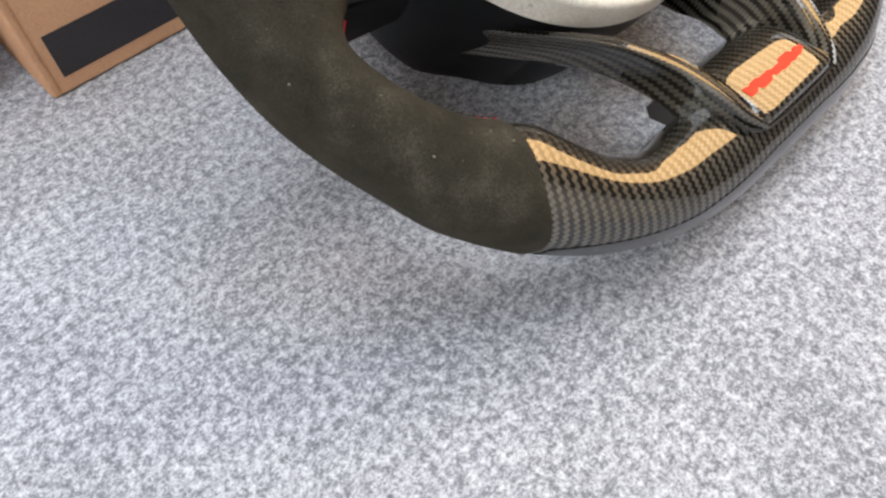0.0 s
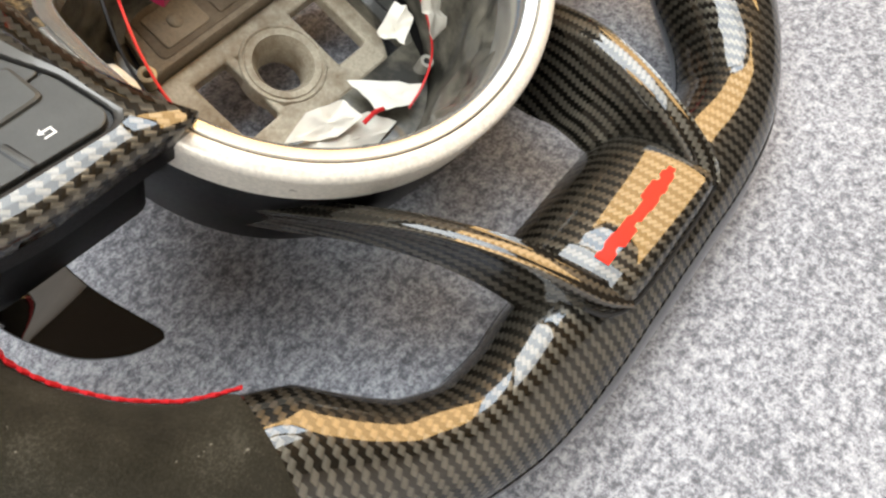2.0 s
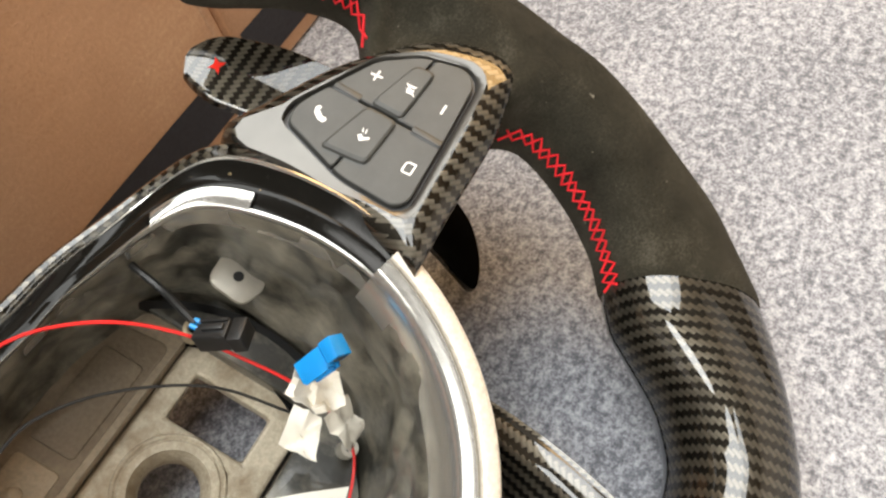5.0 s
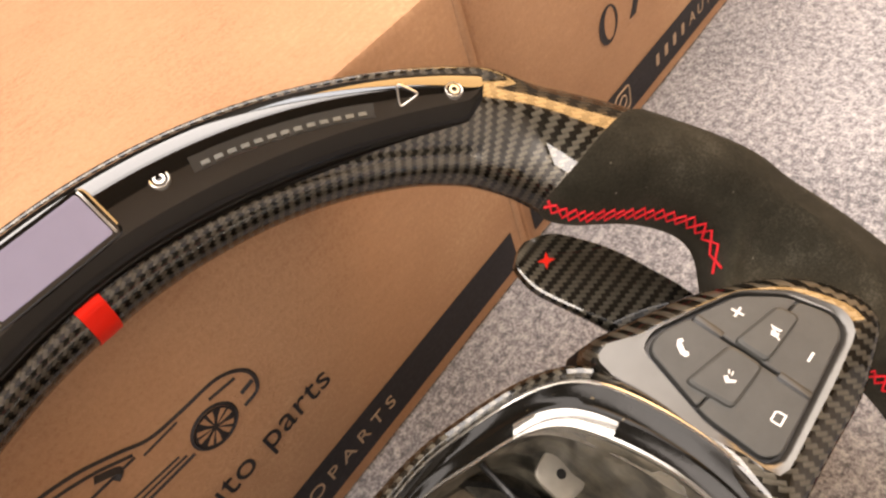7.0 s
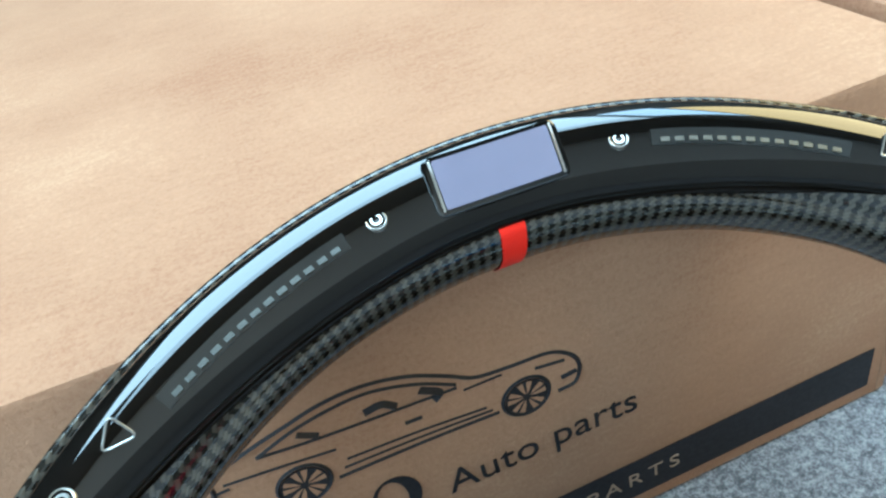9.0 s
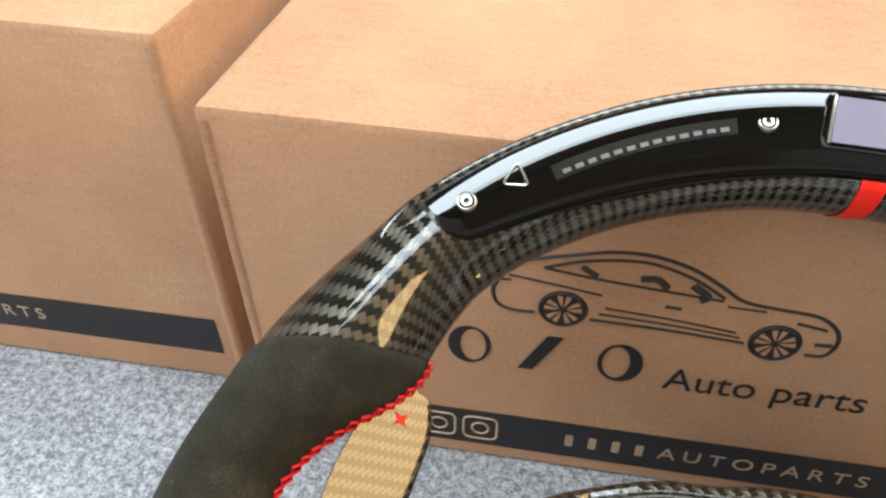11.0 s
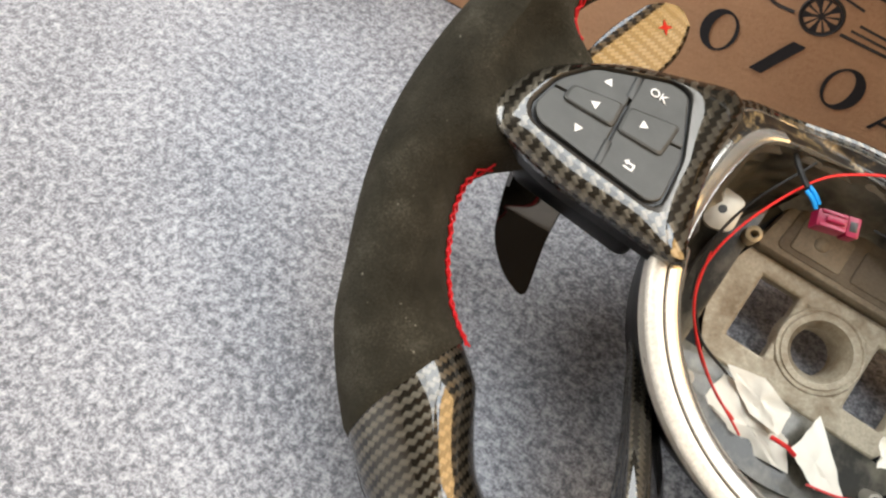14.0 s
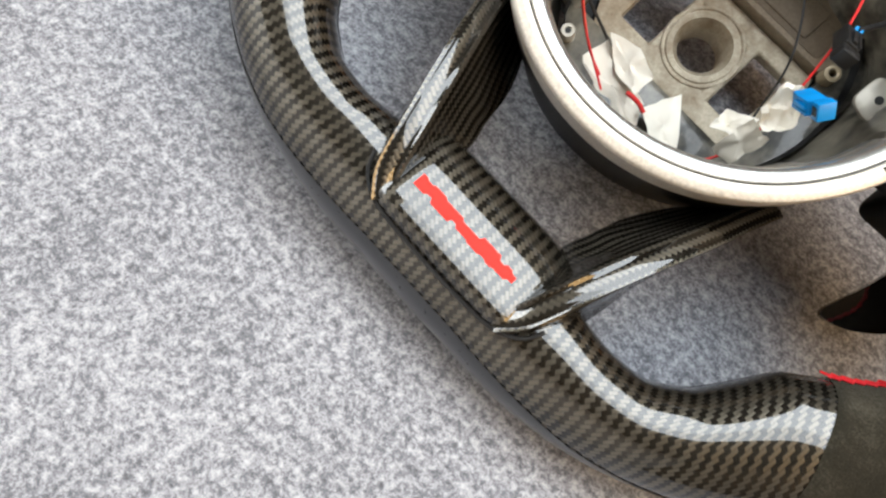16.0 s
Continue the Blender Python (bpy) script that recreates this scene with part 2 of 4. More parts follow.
def loft(rings, closed_u=False, closed_v=True, caps=False, uvs=None, bm=None):
    """A skin over rings of points; the UV map is in metres along and round."""
    bm = bm or bmesh.new()
    layer = uv_layer(bm)
    vs = [[bm.verts.new(p) for p in r] for r in rings]
    nu, nv = len(rings), len(rings[0])
    if uvs is None:
        mid = [sum((Vector(p) for p in r), Vector()) / nv for r in rings]
        a = [0.0]
        for i in range(1, nu + 1):
            a.append(a[-1] + (mid[i % nu] - mid[i - 1]).length)
        if a[-1] == 0:
            a = [i * 0.01 for i in range(nu + 1)]
        big = max(rings, key=lambda r: sum((Vector(r[j]) - Vector(r[j - 1])).length for j in range(nv)))
        b = [0.0]
        for j in range(1, nv + 1):
            b.append(b[-1] + (Vector(big[j % nv]) - Vector(big[j - 1])).length)
        uvs = lambda i, j: (a[i], b[j])
    for i in range(nu if closed_u else nu - 1):
        for j in range(nv if closed_v else nv - 1):
            i2, j2 = (i + 1) % nu, (j + 1) % nv
            f = bm.faces.new((vs[i][j], vs[i2][j], vs[i2][j2], vs[i][j2]))
            for lp, (p, q) in zip(f.loops, ((i, j), (i + 1, j), (i + 1, j + 1), (i, j + 1))):
                lp[layer].uv = uvs(p, q)
    if caps:
        bm.faces.new(vs[0][::-1])
        bm.faces.new(vs[-1])
    return bm


def fix(bm):
    bmesh.ops.recalc_face_normals(bm, faces=bm.faces[:])
    return bm


def prism(poly, z0, z1, bevel=0.0, lift=None, bm=None):
    """A plate from a polygon in mm; lift(x, y) adds height; the upper edge may be bevelled."""
    bm = bm or bmesh.new()
    layer = uv_layer(bm)
    lift = lift or (lambda x, y: 0.0)
    cx = sum(p[0] for p in poly) / len(poly)
    cy = sum(p[1] for p in poly) / len(poly)

    def ring(z, inset):
        out = []
        for x, y in poly:
            d = math.hypot(x - cx, y - cy) or 1
            q = 1 - inset / d
            x2, y2 = cx + (x - cx) * q, cy + (y - cy) * q
            out.append(bm.verts.new((x2 * K, y2 * K, (z + lift(x2, y2)) * K)))
        return out
    rs = [ring(z0, 0), ring(z1 - bevel, 0)]
    if bevel:
        rs += [ring(z1 - bevel * 0.3, bevel * 0.3), ring(z1, bevel)]
    fs = [bm.faces.new(rs[0][::-1]), bm.faces.new(rs[-1])]
    for a, b in zip(rs, rs[1:]):
        for i in range(len(poly)):
            j = (i + 1) % len(poly)
            fs.append(bm.faces.new((a[i], a[j], b[j], b[i])))
    for f in fs:
        for lp in f.loops:
            lp[layer].uv = (lp.vert.co.x, lp.vert.co.y + lp.vert.co.z)
    return bm


def rounded(poly, r, n=4):
    """A polygon with its corners rounded by r."""
    out = []
    for i, p in enumerate(poly):
        a, b, c = Vector(poly[i - 1]), Vector(p), Vector(poly[(i + 1) % len(poly)])
        d1, d2 = (a - b), (c - b)
        k = min(r, d1.length * 0.45, d2.length * 0.45)
        s, e = b + d1.normalized() * k, b + d2.normalized() * k
        for q in range(n + 1):
            t = q / n
            out.append(tuple(s * (1 - t) ** 2 + b * 2 * t * (1 - t) + e * t * t))
    return out


def smooth_line(pts, n=8):
    """Catmull-Rom through the points."""
    ps = [Vector(p) for p in pts]
    ps = [ps[0] * 2 - ps[1]] + ps + [ps[-1] * 2 - ps[-2]]
    out = []
    for i in range(1, len(ps) - 2):
        p0, p1, p2, p3 = ps[i - 1:i + 3]
        for q in range(n):
            t = q / n
            out.append(0.5 * (2 * p1 + (p2 - p0) * t + (2 * p0 - 5 * p1 + 4 * p2 - p3) * t * t + (3 * p1 - p0 - 3 * p2 + p3) * t ** 3))
    out.append(ps[-2])
    return out


def tube(pts, r, sides=8, bm=None):
    """A round wire along points (mm)."""
    ps = [Vector(p) * K for p in pts]
    rings = []
    up = Vector((0, 0, 1))
    for i, p in enumerate(ps):
        t = (ps[min(i + 1, len(ps) - 1)] - ps[max(i - 1, 0)]).normalized()
        s = t.cross(up)
        if s.length < 0.05:
            s = t.cross(Vector((1, 0, 0)))
        s.normalize()
        w = s.cross(t)
        rings.append([p + (s * math.cos(a) + w * math.sin(a)) * r * K for a in (2 * math.pi * k / sides for k in range(sides))])
    return loft(rings, caps=True, bm=bm)


def lathe(profile, n=32, centre=(0, 0)):
    """A turned solid from (radius, z) in mm."""
    rings = [[(K * (centre[0] + r * math.cos(2 * math.pi * k / n)), K * (centre[1] + r * math.sin(2 * math.pi * k / n)), K * z) for k in range(n)] for r, z in profile]
    return loft(rings)


def box_bm(x0, x1, y0, y1, z0, z1, bevel=0.0):
    """A bevelled block, in mm."""
    return prism(rounded([(x0, y0), (x1, y0), (x1, y1), (x0, y1)], max(bevel, 0.01), 2), z0, z1, bevel * 0.6)


def keyed(keys, step=1.0, blur=4.0):
    """A smooth function of degrees from a few (degree, value) keys on a symmetric half turn."""
    xs = np.arange(-200, 381, step)
    h = np.array(keys, float)
    ys = np.interp(np.where(np.abs(xs) > 180, 360 - np.abs(xs), np.abs(xs)), h[:, 0], h[:, 1])
    w = np.exp(-0.5 * (np.arange(-20, 21) * step / blur) ** 2)
    ys = np.convolve(np.pad(ys, 20, mode="edge"), w / w.sum(), mode="valid")
    return lambda a: float(np.interp(a, xs, ys))


# ---------------------------------------------------------------- carpet and room
def slab(name, x0, x1, y0, y1, z0, z1, mat, label):
    bm = bmesh.new()
    bmesh.ops.create_cube(bm, size=1.0, matrix=Matrix.Translation(((x0 + x1) / 2, (y0 + y1) / 2, (z0 + z1) / 2)) @ Matrix.Diagonal((x1 - x0, y1 - y0, z1 - z0, 1)))
    return tagged(part(name, bm, mat, smooth=False), label, name.split("_")[0], kind="structure")


# Unseen room, added: dim sides keep reflections dark, pale ones bounce fill light.
DIM_PLASTER = plain("dim_unseen_plaster", (0.10, 0.086, 0.072), 0.9, grain=0.2, scale=60, vary=0.08)
BOUNCE_LIME = plain("pale_bounce_plaster", (0.78, 0.755, 0.72), 0.9, grain=0.2, scale=60, vary=0.08)
slab("floor", -3.7, 1.8, -1.9, 2.8, -0.02, 0.0, FELT, "grey speckled felt carpet covering the floor")
slab("wall_west", -3.7, -3.6, -1.9, 2.8, 0.0, 2.3, BOUNCE_LIME, "unseen pale wall, added to bounce light")
slab("wall_south", -3.6, 1.7, -1.9, -1.8, 0.0, 2.3, BOUNCE_LIME, "unseen pale wall, added to bounce light")
slab("wall_north", -3.6, 1.7, 2.7, 2.8, 0.0, 2.3, DIM_PLASTER, "unseen dim wall closing the room")
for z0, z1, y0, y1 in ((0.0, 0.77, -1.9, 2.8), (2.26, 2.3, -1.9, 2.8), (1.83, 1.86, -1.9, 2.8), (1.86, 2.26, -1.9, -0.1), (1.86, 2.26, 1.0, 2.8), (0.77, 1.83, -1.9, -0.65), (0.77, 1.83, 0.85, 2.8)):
    slab("wall_east", 1.7, 1.8, y0, y1, z0, z1, DIM_PLASTER, "unseen dim wall, left open for the window lamps")
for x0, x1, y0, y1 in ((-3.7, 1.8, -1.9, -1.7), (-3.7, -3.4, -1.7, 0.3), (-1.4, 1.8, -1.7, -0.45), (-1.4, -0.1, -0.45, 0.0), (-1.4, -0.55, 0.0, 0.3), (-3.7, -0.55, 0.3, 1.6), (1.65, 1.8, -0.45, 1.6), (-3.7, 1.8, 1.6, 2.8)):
    slab("ceiling", x0, x1, y0, y1, 2.3, 2.4, DIM_PLASTER, "unseen dim ceiling, left open for the overhead lamps")

# ---------------------------------------------------------------- the steering wheel
wheel = new("steering_wheel")
WX, WY, WZ = Vector((0.99728, 0.01939, -0.0711)), Vector((0.01941, 0.86154, 0.50731)), Vector((0.07109, -0.50731, 0.85882))
wheel.matrix_basis = Matrix.Translation((0.2648, 0.1914, 0.1202)) @ Matrix((WX, WY, WZ)).transposed().to_4x4()
tagged(wheel, "carbon and suede flat-bottomed car steering wheel tilted on the carpet", "steering wheel")

OUTER = keyed([(0, 182), (30, 182), (46, 183), (60, 182.5), (70, 182), (85, 185), (100, 188), (116, 188), (119, 188.5), (123, 191), (130, 190), (136, 188.9), (145, 186.7), (155, 183.2), (165, 177.6), (173, 173), (180, 172)], blur=1.6)
INNER = keyed([(0, 147), (15, 147.8), (30, 149.5), (40, 150.5), (46, 150), (51, 147), (55, 143.5), (58, 140.5), (62, 142), (66, 146.5), (70, 151.5), (74, 154.8), (77, 155.6), (79, 153.5), (80.5, 149), (82, 138), (83.5, 130), (95, 128), (99.5, 131), (101.2, 140), (102.5, 147.5), (104, 152), (106, 154.3), (110, 155), (116, 153.9), (122, 150.9), (127, 145.7), (132, 142.7), (137, 146.3), (143, 150.9), (149, 151.2), (155, 145.3), (160, 138.5), (166, 134), (180, 132)], step=0.5, blur=0.9)
HALF = keyed([(0, 20), (40, 20), (56, 21), (140, 21), (165, 19.5), (180, 19.5)], blur=4)
ZC = -22.5


def face_z(r):
    """Height of the display strip's face, which leans towards the driver."""
    return -1.0 + (r - 164) * 0.40


def pod_z(x, y):
    """Height of the control pods' face."""
    return -27.2 + 0.1407 * abs(x) - 0.33 * y


def smooth_step(v):
    v = min(1.0, max(0.0, v))
    return v * v * (3 - 2 * v)


def rim_point(th, ph, grow=0.0):
    """A point of the rim's skin in mm: th clockwise from the top, ph round the section from its outer edge."""
    while th > 180:
        th -= 360
    t = radians(th)
    low = smooth_step((abs(th) - 48) / 20)
    side = math.copysign(2.2, th) * max(0.0, 1 - ((abs(th) - 100) / 48) ** 2)
    ro, ri = OUTER(th), INNER(th) - side
    a, b, rc = (ro - ri) / 2 + grow, HALF(th) + grow, (ro + ri) / 2
    c, s = math.cos(ph), math.sin(ph)
    e = 2 / (2.05 + 0.3 * smooth_step((abs(th) - 125) / 12))
    x = rc + a * math.copysign(abs(c) ** e, c)
    px, py = x * math.sin(t) - 1.8 * low, x * math.cos(t) + 2.1 * low
    z = ZC + 0.004 * px + 0.0105 * py + b * math.copysign(abs(s) ** e, s)
    z += smooth_step((66 - abs(th)) / 18) * (min(0.0, x - rc) * 0.37 - 1.1) * max(0.0, s)      # the upper rim leans to the driver
    if s > 0:                                         # groove beside the strip and rolled inner lip
        z += smooth_step((54 - abs(th)) / 8) * (1.0 * math.exp(-((x - 150.0) / 1.8) ** 2) - 1.6 * smooth_step((47 - abs(th)) / 2) * math.exp(-((x - 153.4) / 1.3) ** 2))
        z += smooth_step((54 - abs(th)) / 8) * 8.5 * s * math.exp(-((x - 178.8) / 3.2) ** 2)
    k = smooth_step((46.5 - abs(th)) / 0.5)
    if 156 <= x < 175.5:                              # seat of the display strip
        z = min(z, z + k * (face_z(x) - 1.2 + grow - z))
    k = smooth_step((abs(th) - 77) / 8) * smooth_step((107 - abs(th)) / 8) * smooth_step((164 - x) / 12)
    z = min(z, z + k * (pod_z(px, py) - 3.0 - z))     # tucked under the control pods
    return Vector((px, py, z))


def rim_strip(a_in, a_out, b_in, b_out, grow=0.0, steps=60, sides=40, ph0=0.0, ph1=2 * math.pi, caps=False, even=0.0):
    """The rim's skin between two seams, each slanted from its inner to its outer angle."""
    rings = []
    full = abs(ph1 - ph0 - 2 * math.pi) < 1e-6
    cols = sides if full else sides + 1
    for i in range(steps + 1):
        f = i / steps
        g = grow
        r = []
        for j in range(cols):
            ph = ph0 + (ph1 - ph0) * j / sides
            k = 0.5 + 0.5 * math.cos(ph)
            th = (a_in + (a_out - a_in) * k) * (1 - f) + (b_in + (b_out - b_in) * k) * f
            if even:                                  # straight rings in the middle, slanted ends
                s = 2 * f - 1
                th = s / 0.86 * even if abs(s) < 0.86 else math.copysign(even + (abs(s) - 0.86) / 0.14 * (b_in + (b_out - b_in) * k - even), s)
            e = min(1.0, min(i, steps - i) / 2.0) if grow > 0 and full else 1.0
            r.append(rim_point(th, ph, g * (0.2 + 0.8 * e) if grow > 0 else g) * K)
        rings.append(r)
    rc = 0.165
    len_th = radians(abs((b_in + b_out - a_in - a_out) / 2)) * rc
    per = 0.115 * (ph1 - ph0) / (2 * math.pi)
    return fix(loft(rings, closed_v=full, uvs=lambda i, j: (len_th * i / steps, per * j / sides), caps=caps and full))


SEAM_TOP_IN, SEAM_TOP_OUT, SEAM_LOW_IN, SEAM_LOW_OUT = 55.5, 66, 126.5, 135.6
rim_top = part("rim_top", rim_strip(-SEAM_TOP_IN, -SEAM_TOP_OUT, SEAM_TOP_IN, SEAM_TOP_OUT, steps=260, sides=110, even=48.0), CARBON, wheel, "glossy carbon twill upper rim")
part("rim_bottom", rim_strip(SEAM_LOW_IN, SEAM_LOW_OUT, 360 - SEAM_LOW_IN, 360 - SEAM_LOW_OUT, steps=140), CARBON, wheel, "glossy carbon twill flat lower rim")
back = []
for i in range(101):
    f = i / 100
    wide = 0.02 + 0.95 * math.sin(math.pi * f) ** 0.7
    ph = [math.pi + 0.35 + (math.pi - 0.35 + wide) * j / 28 for j in range(29)]
    ends = [0.5 + 0.5 * math.cos(q) for q in ph]
    back.append([rim_point((SEAM_LOW_IN + 1 + (SEAM_LOW_OUT - SEAM_LOW_IN) * k) * (1 - f) + (359 - SEAM_LOW_IN - (SEAM_LOW_OUT - SEAM_LOW_IN) * k) * f, q, 0.3) * K for q, k in zip(ph, ends)])
part("rim_back", fix(loft(back, closed_v=False)), SLATE, wheel, "smooth slate-black back of the lower rim")
grips = {1: part("grip", rim_strip(SEAM_TOP_IN, SEAM_TOP_OUT, SEAM_LOW_IN, SEAM_LOW_OUT, grow=1.0, steps=150, sides=48), SUEDE, wheel, "charcoal suede grip"),
         -1: part("grip", rim_strip(-SEAM_TOP_IN, -SEAM_TOP_OUT, -SEAM_LOW_IN, -SEAM_LOW_OUT, grow=1.0, steps=150, sides=48), SUEDE, wheel, "charcoal suede grip")}
for p0, p1 in ((2.25, 4.3), (-0.8, 0.5)):
    part("centre_mark", rim_strip(-1.4, -1.4, 1.4, 1.4, grow=0.4, steps=6, sides=24, ph0=p0, ph1=p1), RED, rim_top, "red twelve o'clock stripe")


def stitches(name, th0, th1, ph0, n, side):
    """Red herringbone stitching along the inner edge of a grip."""
    bm = bmesh.new()
    for k in (0, 1):
        pts = []
        for i in range(n + 1):
            a = th0 + (th1 - th0) * i / n
            off = (0.15 if (i + k) % 2 else -0.10) + random.uniform(-0.03, 0.03)
            a += random.uniform(-0.22, 0.22)
            pts.append(rim_point(side * a, ph0 + off, 1.7 + 0.25 * ((i + k) % 2)))
        fine = []
        for p, q in zip(pts, pts[1:]):
            fine += [p, p.lerp(q, 0.5) + (p.lerp(q, 0.5) - Vector((0, 0, ZC))).normalized() * 0.1]
        tube(fine + pts[-1:], 0.48, 6, bm)
    return part(name, bm, THREAD, grips[side], "red stitching")


for side in (1, -1):
    stitches("stitching", 55.5, 81, math.pi - 0.12, 19, side)
    stitches("stitching", 102.5, 127, math.pi - 0.12, 18, side)

# the display strip on the upper rim
def arc_strip(a0, a1, sec, n=60, narrow=False):
    """A section swept along the upper rim; narrow draws its inner edge outwards towards the ends."""
    rings = []
    for i in range(n + 1):
        a = a0 + (a1 - a0) * i / n
        t = radians(a)
        cut = 8.5 * max(0.0, (abs(a) - 12) / 34) ** 2 + 4.0 * max(0.0, (abs(a) - 44) / 2) ** 2 if narrow else 0.0
        ring = []
        for r, z in sec:
            q = r + cut * min(1.0, max(0.0, (169 - r) / 11.8))
            z += face_z(q) - face_z(r)
            ring.append((K * q * math.sin(t), K * q * math.cos(t), K * z))
        rings.append(ring)
    return fix(loft(rings, caps=True))


STRIP = [(151.6, -24), (151.8, -11), (152.4, -8.2), (153.6, -6.6), (155.2, face_z(155.2) - 0.8), (156.2, face_z(156.2) - 0.25), (157.2, face_z(157.2))] + [(r, face_z(r)) for r in (160, 164, 167.5)] + [(168.8, 0.75), (170.2, 0.82), (171.6, 0.72), (173.0, 0.45), (174.2, 0.05), (175.0, -0.6), (175.5, -1.9), (175.7, -4), (175.7, -14)]
part("display_strip", arc_strip(-46, 46, [(157.2, -14)] + STRIP[6:], 120, True), PIANO, wheel, "gloss black display strip")
part("strip_edge", arc_strip(-46, 46, STRIP[:7] + [(157.2, -24)], 120, True), SOFT_BLACK, wheel, "smooth black inner flank of the display strip")
lean = lambda x, y: face_z(y)
housing = part("display_housing", fix(prism(rounded([(-19, 156.6), (19, 156.6), (19, 171.2), (-19, 171.2)], 2.5), -6, 1.0, 0.9, lean)), PIANO, wheel, "gloss black display housing", sharp=15)
part("screen", fix(prism(rounded([(-16.2, 157.9), (16.2, 157.9), (16.2, 169.9), (-16.2, 169.9)], 0.8), 0.7, 1.3, 0.2, lean)), SCREEN, housing, "blank lavender-grey screen", sharp=15)
for sg in (1, -1):
    part("screen_edge", fix(prism([(sg * 16.5, 157.6), (sg * 17.2, 157.6), (sg * 17.2, 170.0), (sg * 16.5, 170.0)], 0.7, 1.55, 0.2, lean)), STEEL, housing, "bright edge of the screen")
    row = part("led_window", arc_strip(sg * 15, sg * 34, [(161.7, face_z(161.7) - 1), (161.9, face_z(161.9) + 0.3), (165.9, face_z(165.9) + 0.3), (166.1, face_z(166.1) - 1)], 20), SMOKED, wheel, "smoked strip over a row of small lights")
    for i in range(13):
        t = radians(sg * (16.3 + 16.4 * i / 12))
        q = [((163.2 + e) * math.sin(t + d), (163.2 + e) * math.cos(t + d)) for d, e in ((-0.0075, -0.7), (0.0075, -0.7), (0.0075, 0.7), (-0.0075, 0.7))]
        part("led", fix(prism(q, face_z(163.2), face_z(163.2) + 0.55, 0)), LED, row, smooth=False)
    for a, r in ((11.9, 164.5), (42.8, 168.0)):
        c = (sg * r * math.sin(radians(a)), r * math.cos(radians(a)))
        h = face_z(r) - 1.4
        seat = part("screw_seat", lathe([(2.1, h + 1.2), (2.3, h + 1.65), (2.55, h + 1.75), (2.8, h + 1.55), (2.95, h)], 24, c), STEEL, wheel, "bright rim of a screw seat")
        part("screw", lathe([(0.01, h + 1.3), (0.85, h + 1.3), (0.95, h + 1.75), (1.55, h + 1.75), (1.7, h + 1.4), (1.75, h)], 20, c), STEEL, seat, "small zinc screw")
        part("screw_socket", lathe([(0.01, h + 1.45), (0.9, h + 1.42)], 12, c), WIRE_BLACK, seat, "dark hexagon socket")
    t = radians(sg * 37.6)
    cx, cy, r = 167 * math.sin(t), 167 * math.cos(t), 4.2
    tri = [(cx + r * math.cos(q), cy + r * math.sin(q)) for q in (-t + radians(a) + (0 if sg > 0 else math.pi) for a in (0, 125, 235))]
    tri = rounded(tri, 1.5, 3)
    part("arrow_button", tube([(x, y, face_z(math.hypot(x, y)) + 0.4) for x, y in tri + tri[:1]], 0.32, 6), STEEL, wheel, "bright triangular arrow outline")


# control pods
POD = [(152, -14), (150, 0), (142, 12), (124, 27), (106, 36), (91, 44), (83, 38), (85, 20), (83, 0), (76, -24), (72, -28), (96, -27), (122, -27), (147, -22)]
CLUSTER = [(98, 29), (105, 29.5), (130, 16.5), (137.5, 5), (139.5, -9), (135, -14), (90, -16.5), (86.5, -13), (88.5, 5)]


def resample(poly, n, start):
    """n points round a closed polygon at even angles about start."""
    out = []
    for i in range(n):
        a = 2 * math.pi * i / n
        d = Vector((math.cos(a), math.sin(a)))
        best = None
        for p, q in zip(poly, poly[1:] + poly[:1]):
            p2, e = Vector(p) - Vector(start), Vector(q) - Vector(p)
            det = e.x * d.y - e.y * d.x
            if abs(det) < 1e-9:
                continue
            t = (e.x * p2.y - e.y * p2.x) / det
            s = (d.x * p2.y - d.y * p2.x) / det
            if t > 0 and -1e-6 <= s <= 1 + 1e-6 and (best is None or t > best):
                best = t
        out.append(tuple(Vector(start) + d * best))
    return out


def clip(poly, a, b, gap):
    """The part of a convex polygon on the left of the line a-b, held back by gap."""
    n = Vector((-(b[1] - a[1]), b[0] - a[0])).normalized()
    d = lambda p: (Vector(p) - Vector(a)).dot(n) - gap
    out = []
    for p, q in zip(poly, poly[1:] + poly[:1]):
        dp, dq = d(p), d(q)
        if dp >= 0:
            out.append(p)
        if dp * dq < 0:
            out.append(tuple(Vector(p).lerp(Vector(q), dp / (dp - dq))))
    return out


BUTTONS = []


def button_at(c, h):
    """The raised or level button whose middle lies nearest to a point."""
    return min((b for b in BUTTONS if (b[1] > 1) == (h > 1)), key=lambda b: (b[0] - Vector(c)).length)[2]


